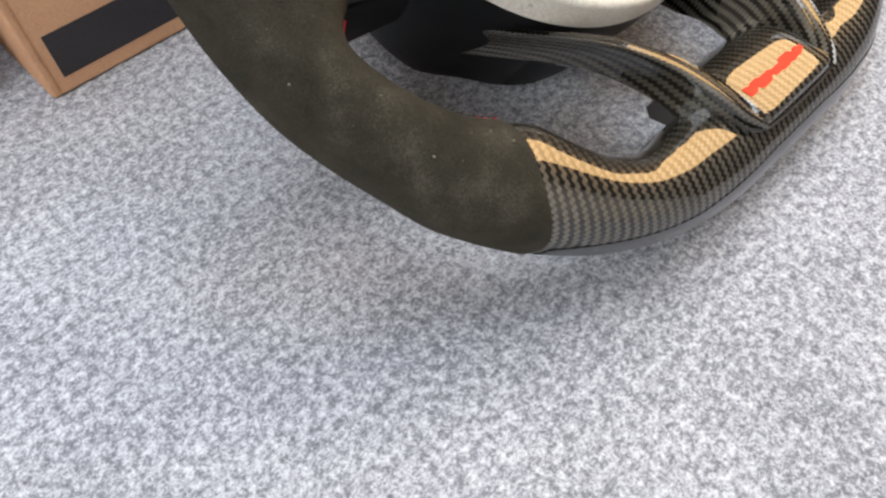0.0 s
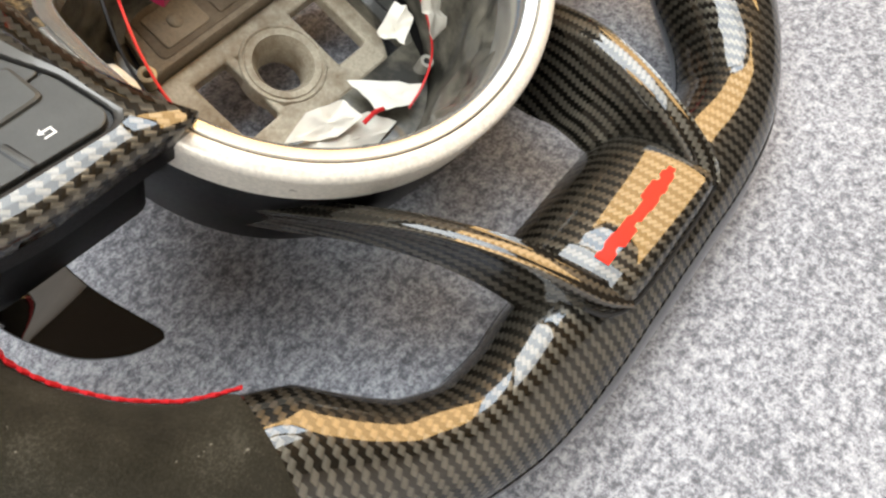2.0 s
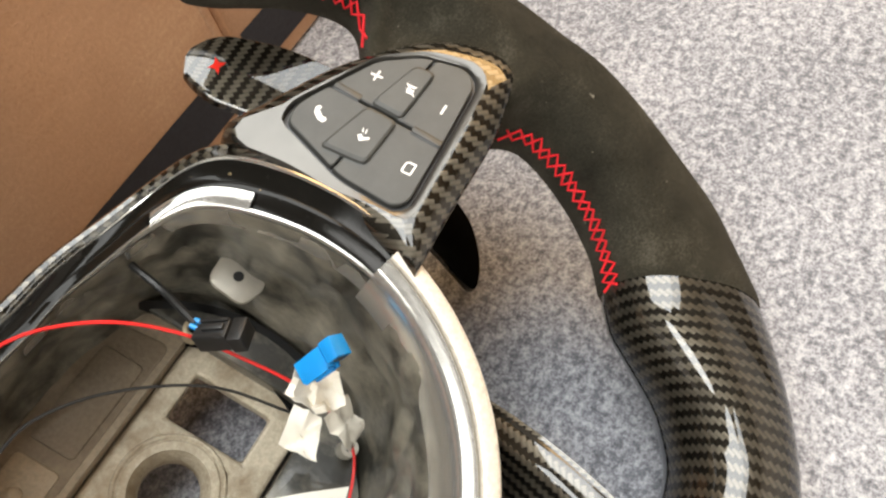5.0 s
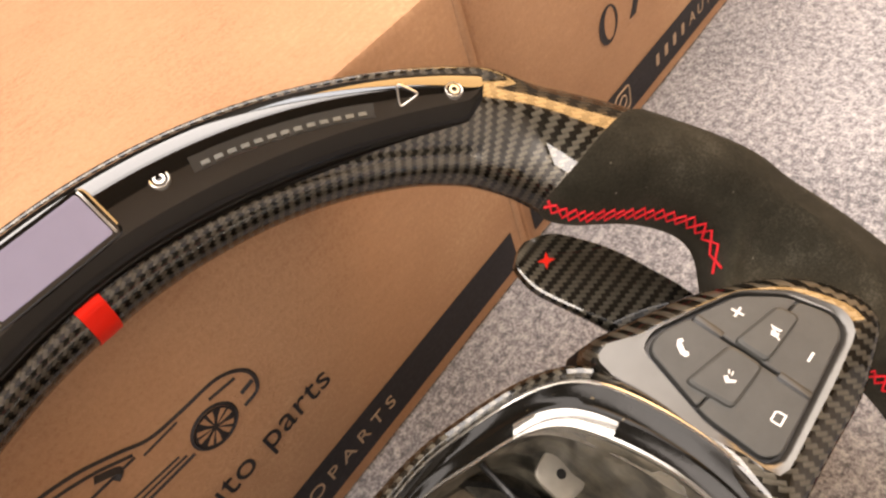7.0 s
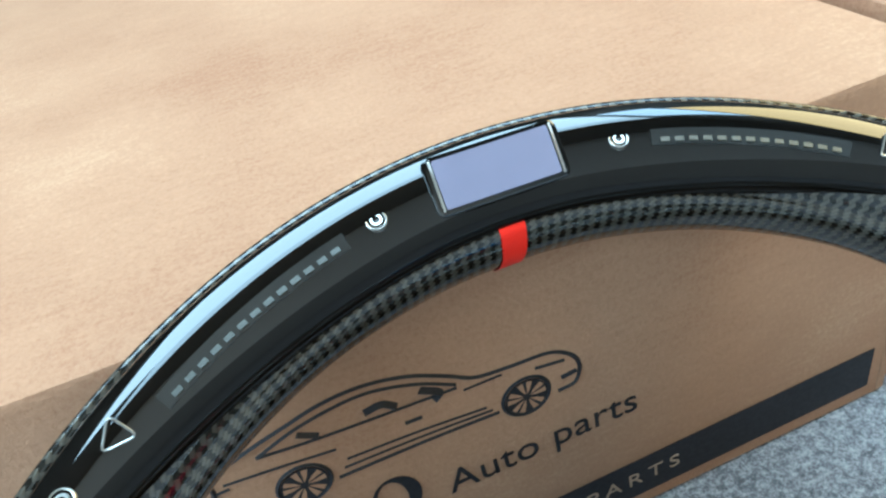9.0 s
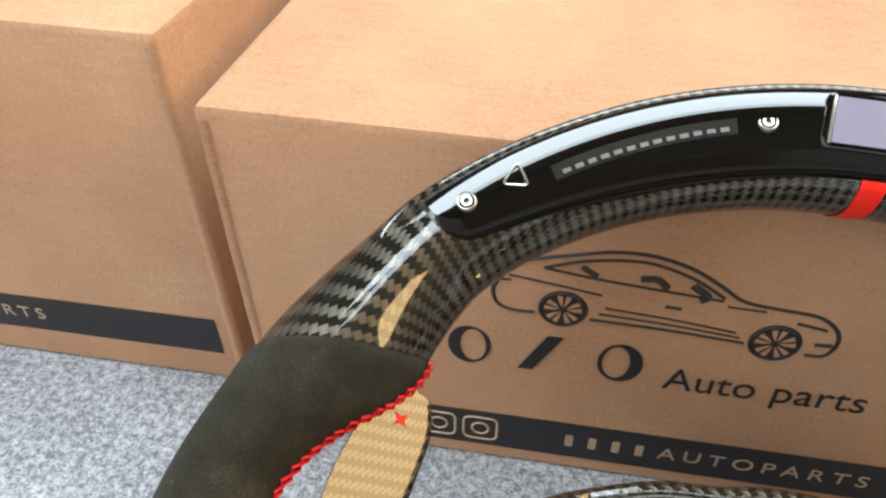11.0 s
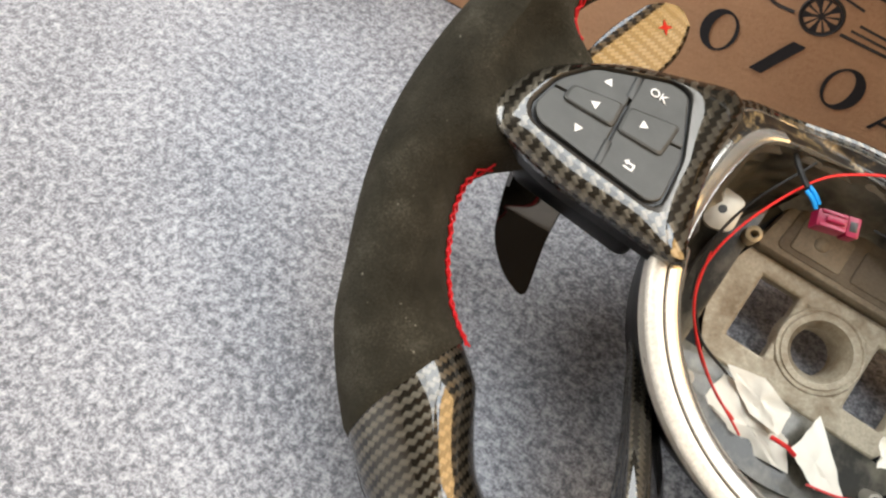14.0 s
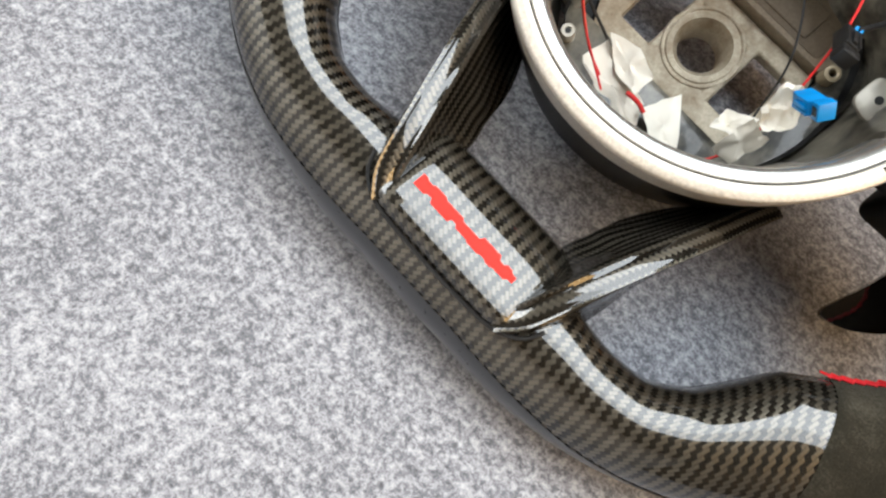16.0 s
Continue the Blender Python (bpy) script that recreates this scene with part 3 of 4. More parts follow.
def pod(sg):
    dx = 0 if sg > 0 else 5
    mid = (112 + dx, 5)
    cluster = [(x + dx, y) for x, y in CLUSTER]
    outer = resample(rounded([(x + dx * 0.7 * smooth_step((x - 92) / 45), y) for x, y in POD], 8, 6), 72, (113 + dx, 5))
    hole = resample(rounded(cluster, 3, 4), 72, mid)
    flip = lambda p: (sg * p[0], p[1])
    at = lambda p, k, c, dz: (K * sg * (c[0] + (p[0] - c[0]) * k), K * (c[1] + (p[1] - c[1]) * k), K * (pod_z(*p) + dz))
    ridge = []
    for h, o in zip(hole, outer):
        h, o = Vector(h), Vector(o)
        # Wider grey on the right pod stands for sky mirrored in the carbon.
        k = (0.20 if sg > 0 else 0.14) + (0.62 if sg > 0 else 0.10) * smooth_step((103 + dx - o.x) / 16) * smooth_step((o.y + 14) / 22)
        ridge.append(tuple(h.lerp(o, k)))
    part("pod_body", fix(loft([[at(p, 1.0, mid, -20) for p in outer], [at(p, 1.0, mid, -9.0) for p in outer]])), BLACK, wheel, "black spoke body under the buttons")
    shell = [[at(p, 1.0, mid, dz) for p in outer] for dz in (-10.0, -6.0)]
    for f, dz in ((0.0, -5.0), (0.02, -4.0), (0.06, -3.3), (0.15, -2.5), (0.3, -1.6), (0.5, -0.75), (0.75, 0.05), (0.92, 0.5), (1.0, 0.6)):
        shell.append([at(tuple(Vector(p).lerp(Vector(q), f)), 1.0, mid, dz) for p, q in zip(outer, ridge)])
    shell.append([at(p, 0.995, mid, 0.3) for p in ridge])
    b = loft(shell, uvs=None)
    layer = uv_layer(b)
    for f in b.faces:
        for lp in f.loops:
            lp[layer].uv = (lp.vert.co.x, lp.vert.co.y + lp.vert.co.z)
    part("spoke_trim", fix(b), CARBON_WIDE, wheel, "glossy carbon twill trim round the buttons")
    ring = [[at(p, 1.0, mid, 0.3) for p in ridge], [at(p, 0.997, mid, 0.62) for p in ridge]]
    ring += [[tuple(Vector(a).lerp(Vector(c), 0.5)) for a, c in zip(ring[1], [at(p, 1.02, mid, 0.3) for p in hole])]]
    ring += [[at(p, k, mid, dz) for p in hole] for k, dz in ((1.03, 0.3), (1.014, -0.2), (1.008, -2.5))]
    part("button_surround", fix(loft(ring)), SURROUND, wheel, "glossy grey ring round the buttons, broadened for the sky mirrored in carbon")
    part("button_base", fix(prism([flip(p) for p in hole], -5, -1.6, 0, lambda x, y: pod_z(x, y))), WIRE_BLACK, wheel)
    cl = rounded([(mid[0] + (x - mid[0]) * 0.962, mid[1] + (y - mid[1]) * 0.945) for x, y in cluster], 3, 4)
    s0, s1 = (110.5 + dx, -20), (116 + dx, 32)      # the long split
    u0, u1 = (85 + dx, 18), (140 + dx, 4.0)         # upper edge of the middle keys
    l0, l1 = (85 + dx, 1.0), (140 + dx, -2.0)       # lower edge of the middle keys
    m0, m1 = (95 + dx, -20), (95 + dx, 40)
    m2, m3 = (132.5 + dx, 40), (132.5 + dx, -20)
    for inner in (0, 1):
        half = clip(cl, s0, s1, 0.5) if inner else clip(cl, s1, s0, 0.5)
        midk = clip(clip(half, u1, u0, 0.3), l0, l1, 0.3)
        midk = clip(midk, m3, m2, 0) if not inner else clip(midk, m1, m0, 0)
        c0, c1 = (85 + dx, 9), (140 + dx, 1)
        up = clip(half, c0, c1, 0.3)
        low = clip(half, c1, c0, 0.3)
        for poly, h in ((up, 0.5), (low, 0.5), (midk, 1.9)):
            if len(poly) > 2:
                c = sum((Vector(flip(p)) for p in poly), Vector((0, 0))) / len(poly)
                BUTTONS.append((c, h, part("button", fix(prism([flip(p) for p in rounded(poly, 2.2 if h > 1 else 1.2, 4)], -2.5, h, 1.5 if h > 1 else 0.6, pod_z)), KEY, wheel, "soft grey button", sharp=15)))
    for x0, y0, x1, y1 in ((115.6 + dx, 22.5, 114.5 + dx, 13.2), (111.9 + dx, -4.5, 110.8 + dx, -14.2)):
        for wd, h, mat in ((1.5, 0.58, WIRE_BLACK), (0.8, 0.95, KEY)):
            part("button_rib", fix(prism([flip(p) for p in rounded([(x0 - wd, y0), (x1 - wd, y1), (x1 + wd, y1), (x0 + wd, y0)], 0.5, 2)], -2, h, 0.2, pod_z)), mat, button_at(flip(((x0 + x1) / 2, (y0 + y1) / 2)), 0.5))


pod(1)
pod(-1)


def glyph(polys, c, sg, h, size=1.0, turn=0.0):
    """A white mark on a button."""
    bm = bmesh.new()
    for poly in polys:
        pts = []
        for x, y in poly:
            x, y = x * size, y * size
            x, y = x * math.cos(turn) - y * math.sin(turn), x * math.sin(turn) + y * math.cos(turn)
            pts.append((c[0] + x, c[1] + y))
        prism(pts, h, h + 0.12, 0, pod_z, bm)
    part("button_mark", fix(bm), WHITE, button_at(c, h), "white symbol", smooth=False)


ARROW = [(-1.6, -1.3), (1.6, -1.3), (0, 1.4)]
glyph([[(-1.9, -0.35), (1.9, -0.35), (1.9, 0.35), (-1.9, 0.35)], [(-0.35, -1.9), (0.35, -1.9), (0.35, 1.9), (-0.35, 1.9)]], (124, 13.5), 1, 0.62)
glyph([[(-1.7, -0.35), (1.7, -0.35), (1.7, 0.35), (-1.7, 0.35)]], (122, -9), 1, 0.62)
glyph([[(1.2, 2.9), (2.3, 2.1), (1.7, 1.2), (0.9, 1.6), (-0.9, -0.6), (-0.7, -1.5), (-1.6, -2.2), (-2.7, -1.5), (-2.4, 0.2), (-0.6, 2.3)]], (105, 20), 1, 0.62)
glyph([[(-1.4, -1.2), (0.2, -1.2), (0.2, 1.2), (-1.4, 0.6)], [(-2, -2), (-1.6, -2.1), (2, 1.9), (1.6, 2)], [(0.8, -1), (1.6, -1.4), (1.6, 1.4), (0.8, 1)]], (123, 2.5), 1, 1.92)
glyph([[(-2.2, 0.2), (-0.6, 1.6), (0.2, 0.8), (-0.6, -0.2), (0.2, -1.8), (-0.6, -2.0), (-1.6, -0.6)], [(0.8, 0.9), (2.2, 1.5), (2.2, 1.1), (0.9, 0.5)], [(0.8, 0.1), (2.2, 0.3), (2.2, -0.1), (0.8, -0.3)]], (103, 6), 1, 1.92)
glyph([[(-2, -1.6), (2, -1.6), (2, -1.1), (-2, -1.1)], [(-2, -1.1), (-1.5, -1.1), (-1.5, 1.0), (-2, 1.0)], [(1.5, -1.1), (2, -1.1), (2, 0.6), (1.5, 0.8)], [(-2, 1.0), (-1.4, 1.6), (1.4, 1.6), (2, 0.6), (1.5, 0.8), (1.1, 1.1), (-1.2, 1.1)]], (100, -10), 1, 0.62)
glyph([ARROW], (-128, 14.5), -1, 0.62)
glyph([ARROW], (-127.5, -7.5), -1, 0.62, turn=math.pi)
glyph([ARROW], (-127.5, 3.5), -1, 1.92, turn=math.pi / 2)
glyph([ARROW], (-110, 7), -1, 1.92, turn=-math.pi / 2)
glyph([[(-2.2, 0.6), (-0.8, 1.8), (-0.8, 0.9), (1.8, 0.9), (1.8, 0.3), (-0.8, 0.3), (-0.8, -0.4)], [(1.2, 0.3), (1.8, 0.3), (1.8, -1.6), (1.2, -1.6)], [(-1.6, -1.6), (1.2, -1.6), (1.2, -1.05), (-1.6, -1.05)]], (-107, -8), -1, 0.62)


def lettering(name, text, size, mat, parent, m, label="", depth=0.0001, space=1.0):
    """Words in the built-in font as a thin mesh."""
    cu = bpy.data.curves.new(name, "FONT")
    cu.body, cu.size, cu.extrude, cu.align_x, cu.align_y = text, size, depth, "CENTER", "CENTER"
    cu.space_character = space
    tmp = new(name, cu)
    bpy.context.view_layer.update()
    me = bpy.data.meshes.new_from_object(tmp.evaluated_get(bpy.context.evaluated_depsgraph_get()))
    bpy.data.objects.remove(tmp)
    me.materials.clear()
    me.materials.append(mat)
    ob = new(name, me)
    ob.matrix_basis = m
    ob.parent = parent
    if label:
        tagged(ob, label)
    return ob


pod_turn = Matrix((Vector((1, 0, -0.1407)).normalized(), Vector((0, 1, -0.33)).normalized(), Vector((0.1407, 0.33, 1)).normalized())).transposed().to_4x4()
lettering("button_mark", "OK", 0.0046, WHITE, button_at((-112, 20.5), 0.5), Matrix.Translation((-0.112, 0.0205, K * (pod_z(112, 20.5) + 0.8))) @ pod_turn, "white letters")

# airbag well
WELL_R = keyed([(0, 62), (20, 63), (45, 77), (60, 91), (67, 93), (75, 90), (90, 87), (120, 86.5), (150, 86), (180, 85.5)], blur=4)


BEZEL_Z = keyed([(0, -58), (50, -58), (54, -56.5), (60, -48), (64, -40), (68, -34.5), (75, -29.5), (85, -24.5), (95, -20.5), (110, -16), (125, -14), (180, -13.2)], blur=2.5)


def bezel_z(x, y):
    """Height of the bezel, which dips towards its upper edge."""
    return BEZEL_Z(110 - y) + 0.02 * x


def on_carpet(x, y, z):
    """Holds a point of the hub above the carpet on which the wheel leans."""
    return max(z, (3.0 - 120.2 - 507.31 * y * K + 71.1 * x * K) / 0.85882)


def well_ring(k, z, a0=0, a1=360, n=120, off=0.0, drop=None):
    """A ring round the well; drop: how far it lies below the bezel, in place of the height z."""
    out = []
    for i in range(n):
        a = a0 + (a1 - a0) * i / (n if a1 - a0 == 360 else n - 1)
        r = WELL_R(a if a <= 180 else 360 - a) * k + off
        x, y = r * math.sin(radians(a)) - 3.0, r * math.cos(radians(a))
        out.append((K * x, K * y, K * (on_carpet(x, y, z) if drop is None else bezel_z(x, y) - drop)))
    return out


def band(a0, a1, prof, n=90):
    rs = [well_ring(1, 0, a0, a1, n, off, drop) for off, drop in prof]
    return fix(loft([list(r) for r in zip(*rs)], closed_v=False))


BEZEL = [(-0.6, 18), (-0.2, 4), (0.0, 2.6), (-0.5, 0.9), (-1.6, 0.1), (-4.8, 0.0), (-5.6, 0.4), (-5.9, 1.6), (-6.0, 2.6)]
part("bezel_lower", band(104, 256, BEZEL, 110), SILVER, wheel, "satin silver edge of the airbag well")
part("bezel_groove", band(104, 256, [(-5.75, 1.5), (-5.9, 2.2), (-6.4, 2.2), (-6.6, 1.5)], 110), WIRE_BLACK, wheel, "dark groove of the bezel")
part("bezel_flange", band(104, 256, [(-6.35, 2.6), (-6.45, 1.3), (-7.0, 0.8), (-10.2, 1.5), (-11.2, 2.4), (-12.4, 6.0), (-13.4, 11.0), (-13.8, 20.0)], 110), SATIN, wheel, "bright inner flange of the airbag well")
BEZEL_W = keyed([(0, 8), (30, 8.2), (54, 13.5), (69, 15), (88, 12), (105, 11), (180, 11.5)], blur=3)


def scaled_band(a0, a1, prof, n=90):
    """A strip of the upper bezel; offsets are parts of the bezel's width there."""
    rows = []
    for i in range(n):
        a = a0 + (a1 - a0) * i / (n - 1)
        t, w = radians(a), BEZEL_W(a)
        row = []
        for k, z in prof:
            r = WELL_R(abs(a)) - k * w
            x, y = r * math.sin(t) - 3.0, r * math.cos(t)
            row.append((K * x, K * y, K * (bezel_z(x, y) + z + 26.3)))
        rows.append(row)
    return fix(loft(rows, closed_v=False))


part("bezel_edge", scaled_band(-104, 104, [(-0.06, -40), (-0.04, -28), (0.01, -26.6), (0.06, -26.4), (0.09, -27.0), (0.10, -30)], 130), SATIN, wheel, "bright outer edge of the bezel")
# Satin grey at the left end stands for the window mirrored in black gloss.
for a0, a1, mat in ((-104, -72, SATIN), (-72, -22, PEELED), (-22, 104, BLACK_GLOSS)):
    part("bezel_groove", scaled_band(a0, a1, [(0.08, -28.5), (0.09, -27.4), (0.18, -28.4), (0.34, -30.4), (0.46, -31.4), (0.52, -31.2), (0.58, -31.5), (0.74, -33.2), (0.89, -34.2), (0.91, -36)], 80), mat, wheel, "worn gloss black bezel groove, its left end grey for a mirrored window")
part("bezel_lip", scaled_band(-104, 104, [(0.89, -36), (0.90, -34.0), (0.92, -33.6), (0.98, -33.8), (1.0, -34.8), (1.01, -46)], 130), SATIN, wheel, "bright inner lip of the bezel")
# Bright strips only where the inner face of the bezel mirrors light.
for a0, a1 in ((54, 74), (-103, -56)):
    part("bezel_flange", scaled_band(a0, a1, [(0.60, -33.0), (0.61, -31.2), (0.64, -30.9), (0.80, -31.9), (0.93, -33.2), (0.99, -34.2), (1.02, -36), (1.03, -46)], 60), SATIN, wheel, "inner face of the bezel, its bright reflection built as satin metal")
rs = []
for i in range(15):
    f = i / 14
    kk = np.interp(f, [0, 0.4, 0.85, 1], [0.87, 0.86, 0.80, 0.74])
    row = []
    for i2, (p, p2) in enumerate(zip(well_ring(float(kk), -106, n=160), well_ring(float(kk), 0, n=160, drop=9))):
        q = Vector((p[0], p[1], np.interp(f, [0, 0.4, 0.85, 1], [p2[2], 0.55 * p2[2] + 0.45 * p[2], 0.1 * p2[2] + 0.9 * p[2], p[2]])))
        a = 360 * i2 / 160
        a = a if a <= 180 else a - 360
        top = (WELL_R(abs(a)) - max(BEZEL_W(a), 12.6 if abs(a) > 104 else 0) - 0.3) * K
        flat = math.hypot(q.x + 3.0 * K, q.y)
        g = max(0.0, 1 - f / 0.45)
        q.x, q.y = (q.x + 3.0 * K) * (1 + g * (top / flat - 1)) - 3.0 * K, q.y * (1 + g * (top / flat - 1))
        d = 1 + 0.26 * f * (1.1 - f) * noise.noise(q * 36) + 0.06 * noise.noise(q * 110) * min(1, f * 4) * (1.1 - f) - 0.07 * abs(noise.noise(q * 75)) * min(1, f * 5) * (1.1 - f)
        row.append((q.x * d, q.y * d, q.z))
    rs.append(row)
part("well_wall", fix(loft(rs)), WELL, wheel, "dusty folded black well wall with glossy streaks in its colour")
part("well_shell", fix(loft([well_ring(1, 0, off=-0.8, drop=4), well_ring(0.985, 0, drop=34), well_ring(0.94, -95), well_ring(0.82, -122)])), BLACK, wheel, "black outer shell of the hub")
# bridge of carbon over the well
rs = []
for i in range(61):
    a = -67 + 134 * i / 60
    t = radians(a)
    r = WELL_R(abs(a)) + 0.4
    w = 4.2
    sec = [(r, -33), (r, -27), (r + 1.2, -25.5), (r + w - 1.5, -25.5), (r + w, -27.5), (r + w, -45)]
    rs.append([(K * (q * math.sin(t) - 3.0), K * q * math.cos(t), K * (bezel_z(r * math.sin(t), r * math.cos(t)) + z + 26.3)) for q, z in sec])
part("bridge_trim", fix(loft(rs, closed_v=False)), CARBON_WIDE, wheel, "carbon twill strip over the well")

# hub casting


def plate_with_holes(x0, x1, y0, y1, holes, z0, z1):
    """A thick plate with rectangular openings, from a grid of blocks."""
    bm = bmesh.new()
    xs = sorted({x0, x1, *[h[0] for h in holes], *[h[1] for h in holes]})
    ys = sorted({y0, y1, *[h[2] for h in holes], *[h[3] for h in holes]})
    solid = lambda a, b: not any(h[0] < a < h[1] and h[2] < b < h[3] for h in holes)
    cells = [[solid((xs[i] + xs[i + 1]) / 2, (ys[j] + ys[j + 1]) / 2) for j in range(len(ys) - 1)] for i in range(len(xs) - 1)]
    top = {}

    def vert(i, j, z):
        if (i, j, z) not in top:
            top[(i, j, z)] = bm.verts.new((K * xs[i], K * ys[j], K * z))
        return top[(i, j, z)]

    for i in range(len(xs) - 1):
        for j in range(len(ys) - 1):
            if not cells[i][j]:
                continue
            bm.faces.new([vert(a, b, z1) for a, b in ((i, j), (i + 1, j), (i + 1, j + 1), (i, j + 1))])
            bm.faces.new([vert(a, b, z0) for a, b in ((i, j), (i, j + 1), (i + 1, j + 1), (i + 1, j))])
            for (di, dj), (p, q) in (((0, -1), ((i, j), (i + 1, j))), ((1, 0), ((i + 1, j), (i + 1, j + 1))), ((0, 1), ((i + 1, j + 1), (i, j + 1))), ((-1, 0), ((i, j + 1), (i, j)))):
                a, b = i + di, j + dj
                if not (0 <= a < len(xs) - 1 and 0 <= b < len(ys) - 1 and cells[a][b]):
                    bm.faces.new((vert(*p, z0), vert(*q, z0), vert(*q, z1), vert(*p, z1)))
    fix(bm)
    sharp = [e for e in bm.edges if len(e.link_faces) == 2 and e.calc_face_angle(0) > 1.0]
    bmesh.ops.bevel(bm, geom=sharp, offset=1.4 * K, segments=2, affect="EDGES", profile=0.5)
    return bm


part("hub_plate", plate_with_holes(-49, 55, -30, 22, [(-34, -16, -18, 13), (22, 40, -18, 13), (-11.5, 16.5, -16.5, 11.5)], -117, -109), CAST, wheel, "beige cast alloy hub plate", smooth=False)
part("hub_boss", fix(lathe([(10.6, -128), (10.6, -113.5), (12.6, -110.6), (13.6, -108.4), (16.4, -108.4), (16.8, -109.2), (17.3, -109.2), (17.7, -108.4), (18.6, -108.4), (19.2, -109.2), (19.4, -118)], 48, (2.5, -2.5))), CAST, wheel, "round cast alloy hub with a bored hole")
shelf = part("hub_shelf", fix(prism(rounded([(-46, 22.3), (52, 22.3), (46, 52), (-40, 52)], 4), -114, -102.5, 2.5)), CAST_BROWN, wheel, "stepped upper part of the casting")
# Recess drawn as a darker plate that sits slightly proud of the shelf.
part("shelf_recess", fix(prism(rounded([(-38, 25.5), (42, 25.5), (39, 48.5), (-36, 48.5)], 4), -106, -102.0, 0.3)), CAST_DARK, shelf, "darker mottled brown recess of the casting")
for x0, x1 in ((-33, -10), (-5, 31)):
    part("shelf_panel", fix(prism(rounded([(x0, 28), (x1, 28), (x1, 44), (x0, 44)], 2), -104, -101.2, 0.6)), CAST_BROWN if x0 < -10 else CAST_DARK, shelf, "mottled brown raised panel of the casting")
part("rivet", fix(lathe([(0.01, -99.8), (2.2, -99.9), (3.2, -100.6), (3.4, -102)], 16, (-22, 36))), CAST_BROWN, shelf, "flat rivet head")
part("well_floor_low", fix(prism([(62 * math.sin(radians(a)), 66 * math.cos(radians(a))) for a in range(118, 243, 4)], -112, -104, 0.8, lambda x, y: max(0.0, (-26 - y) * 0.42))), WELL, wheel, "black lower floor of the well")
for sg in (1, -1):
    part("side_wall", fix(prism(rounded([(sg * 48.5, -36), (sg * 70, -34), (sg * 74, 20), (sg * 66, 44), (sg * 48.5, 46)], 3), -112, -101, 1.0)), WELL, wheel, "black side floor of the well")
    tab = part("fixing_tab", fix(prism(rounded([(sg * 60, 11), (sg * 71, 8), (sg * 76, 16), (sg * 74, 27), (sg * 61, 26)], 4), -77, -75, 0.5)), ZINC, wheel, "zinc fixing tab")
    part("tab_hole", fix(lathe([(0.01, -74.8), (1.8, -74.8), (2.0, -75.4)], 16, (sg * 68, 18))), WIRE_BLACK, tab, "dark screw hole")
    part("brass_insert", fix(lathe([(1.7, -101), (1.7, -93.5), (2.4, -93), (3.6, -93.4), (3.8, -102)], 16, (sg * 49.5, 22))), BRASS, wheel, "brass threaded insert")
    bolt = part("screw", fix(lathe([(0.01, -89), (1.6, -89), (1.6, -88), (3.0, -88), (3.4, -89), (3.5, -100)], 16, (sg * 42, -46))), ZINC, wheel, "zinc screw in the well")
    part("screw_socket", fix(lathe([(0.01, -88.7), (1.5, -88.7), (1.55, -89.5)], 6, (sg * 42, -46))), WIRE_BLACK, bolt, "dark hexagon socket")

# lower bracket: pad and two arms
prof = [(-152.5, -16), (-153, -6), (-152.6, -2.4), (-151.4, -0.5), (-149.4, 0.55), (-147, 0.35), (-143, -1.0), (-139, -2.5), (-135, -4.15), (-131.5, -5.75), (-128.5, -7.5), (-125, -10.4), (-121.6, -14.4), (-119, -19), (-117.4, -25), (-116.6, -36), (-122, -38)]
rs = []
for i in range(25):
    f = i / 24
    x = -34 + 68 * f
    e = 1 - 0.02 * (abs(f - 0.5) * 2) ** 6 * 4
    rs.append([(K * x, K * (-134 + (y + 134) * e), K * (z - 5.0 * (abs(f - 0.5) * 2) ** 10)) for y, z in prof])
b = loft(rs, closed_v=True, caps=True)
pad = part("pad", fix(b), CARBON, wheel, "glossy carbon twill pad with a red mark")
upper, lower = [], []
hi = lo = 0.0
for i in range(48):
    x = -23.5 + 45 * i / 47
    if i % 3 == 0:
        hi, lo = random.choice((-1.0, -0.2, 0.4)), random.choice((-0.3, 0.2, 1.2))
    upper.append((x, -134.9 + hi))
    lower.append((x, -139.3 + lo))
bmx = prism(lower + upper[::-1], -0.3, 0.22, 0, lambda x, y: -2.12 - 0.385 * (y + 140))
part("pad_mark", fix(bmx), RED, pad, "unreadable red mark", smooth=False)

RIDGE = smooth_line([(-27, -151, -1.5), (-33, -143.5, -0.6), (-37, -132.5, -0.6), (-40.5, -121.5, -2), (-44.3, -110.5, -4.8), (-48.6, -99, -9.5), (-53.5, -87, -16.5), (-58.5, -75, -27), (-64, -61, -41), (-70, -47, -54)], 6)
OUT_LOW = smooth_line([(-30, -154, -20), (-40, -148, -20), (-46, -137, -19), (-48.5, -124, -18), (-50.5, -110, -23), (-54.6, -95, -30), (-60, -79, -42), (-65, -65, -57), (-70, -50, -73), (-75, -38, -84)], 6)
IN_LOW = smooth_line([(-24, -143, -24), (-24, -134, -27), (-24, -124, -31), (-25, -114, -34.5), (-27.5, -107, -38.5), (-29.5, -100.5, -43), (-33.5, -89, -55), (-41, -75, -66), (-52, -60, -74), (-64, -44, -80)], 6)
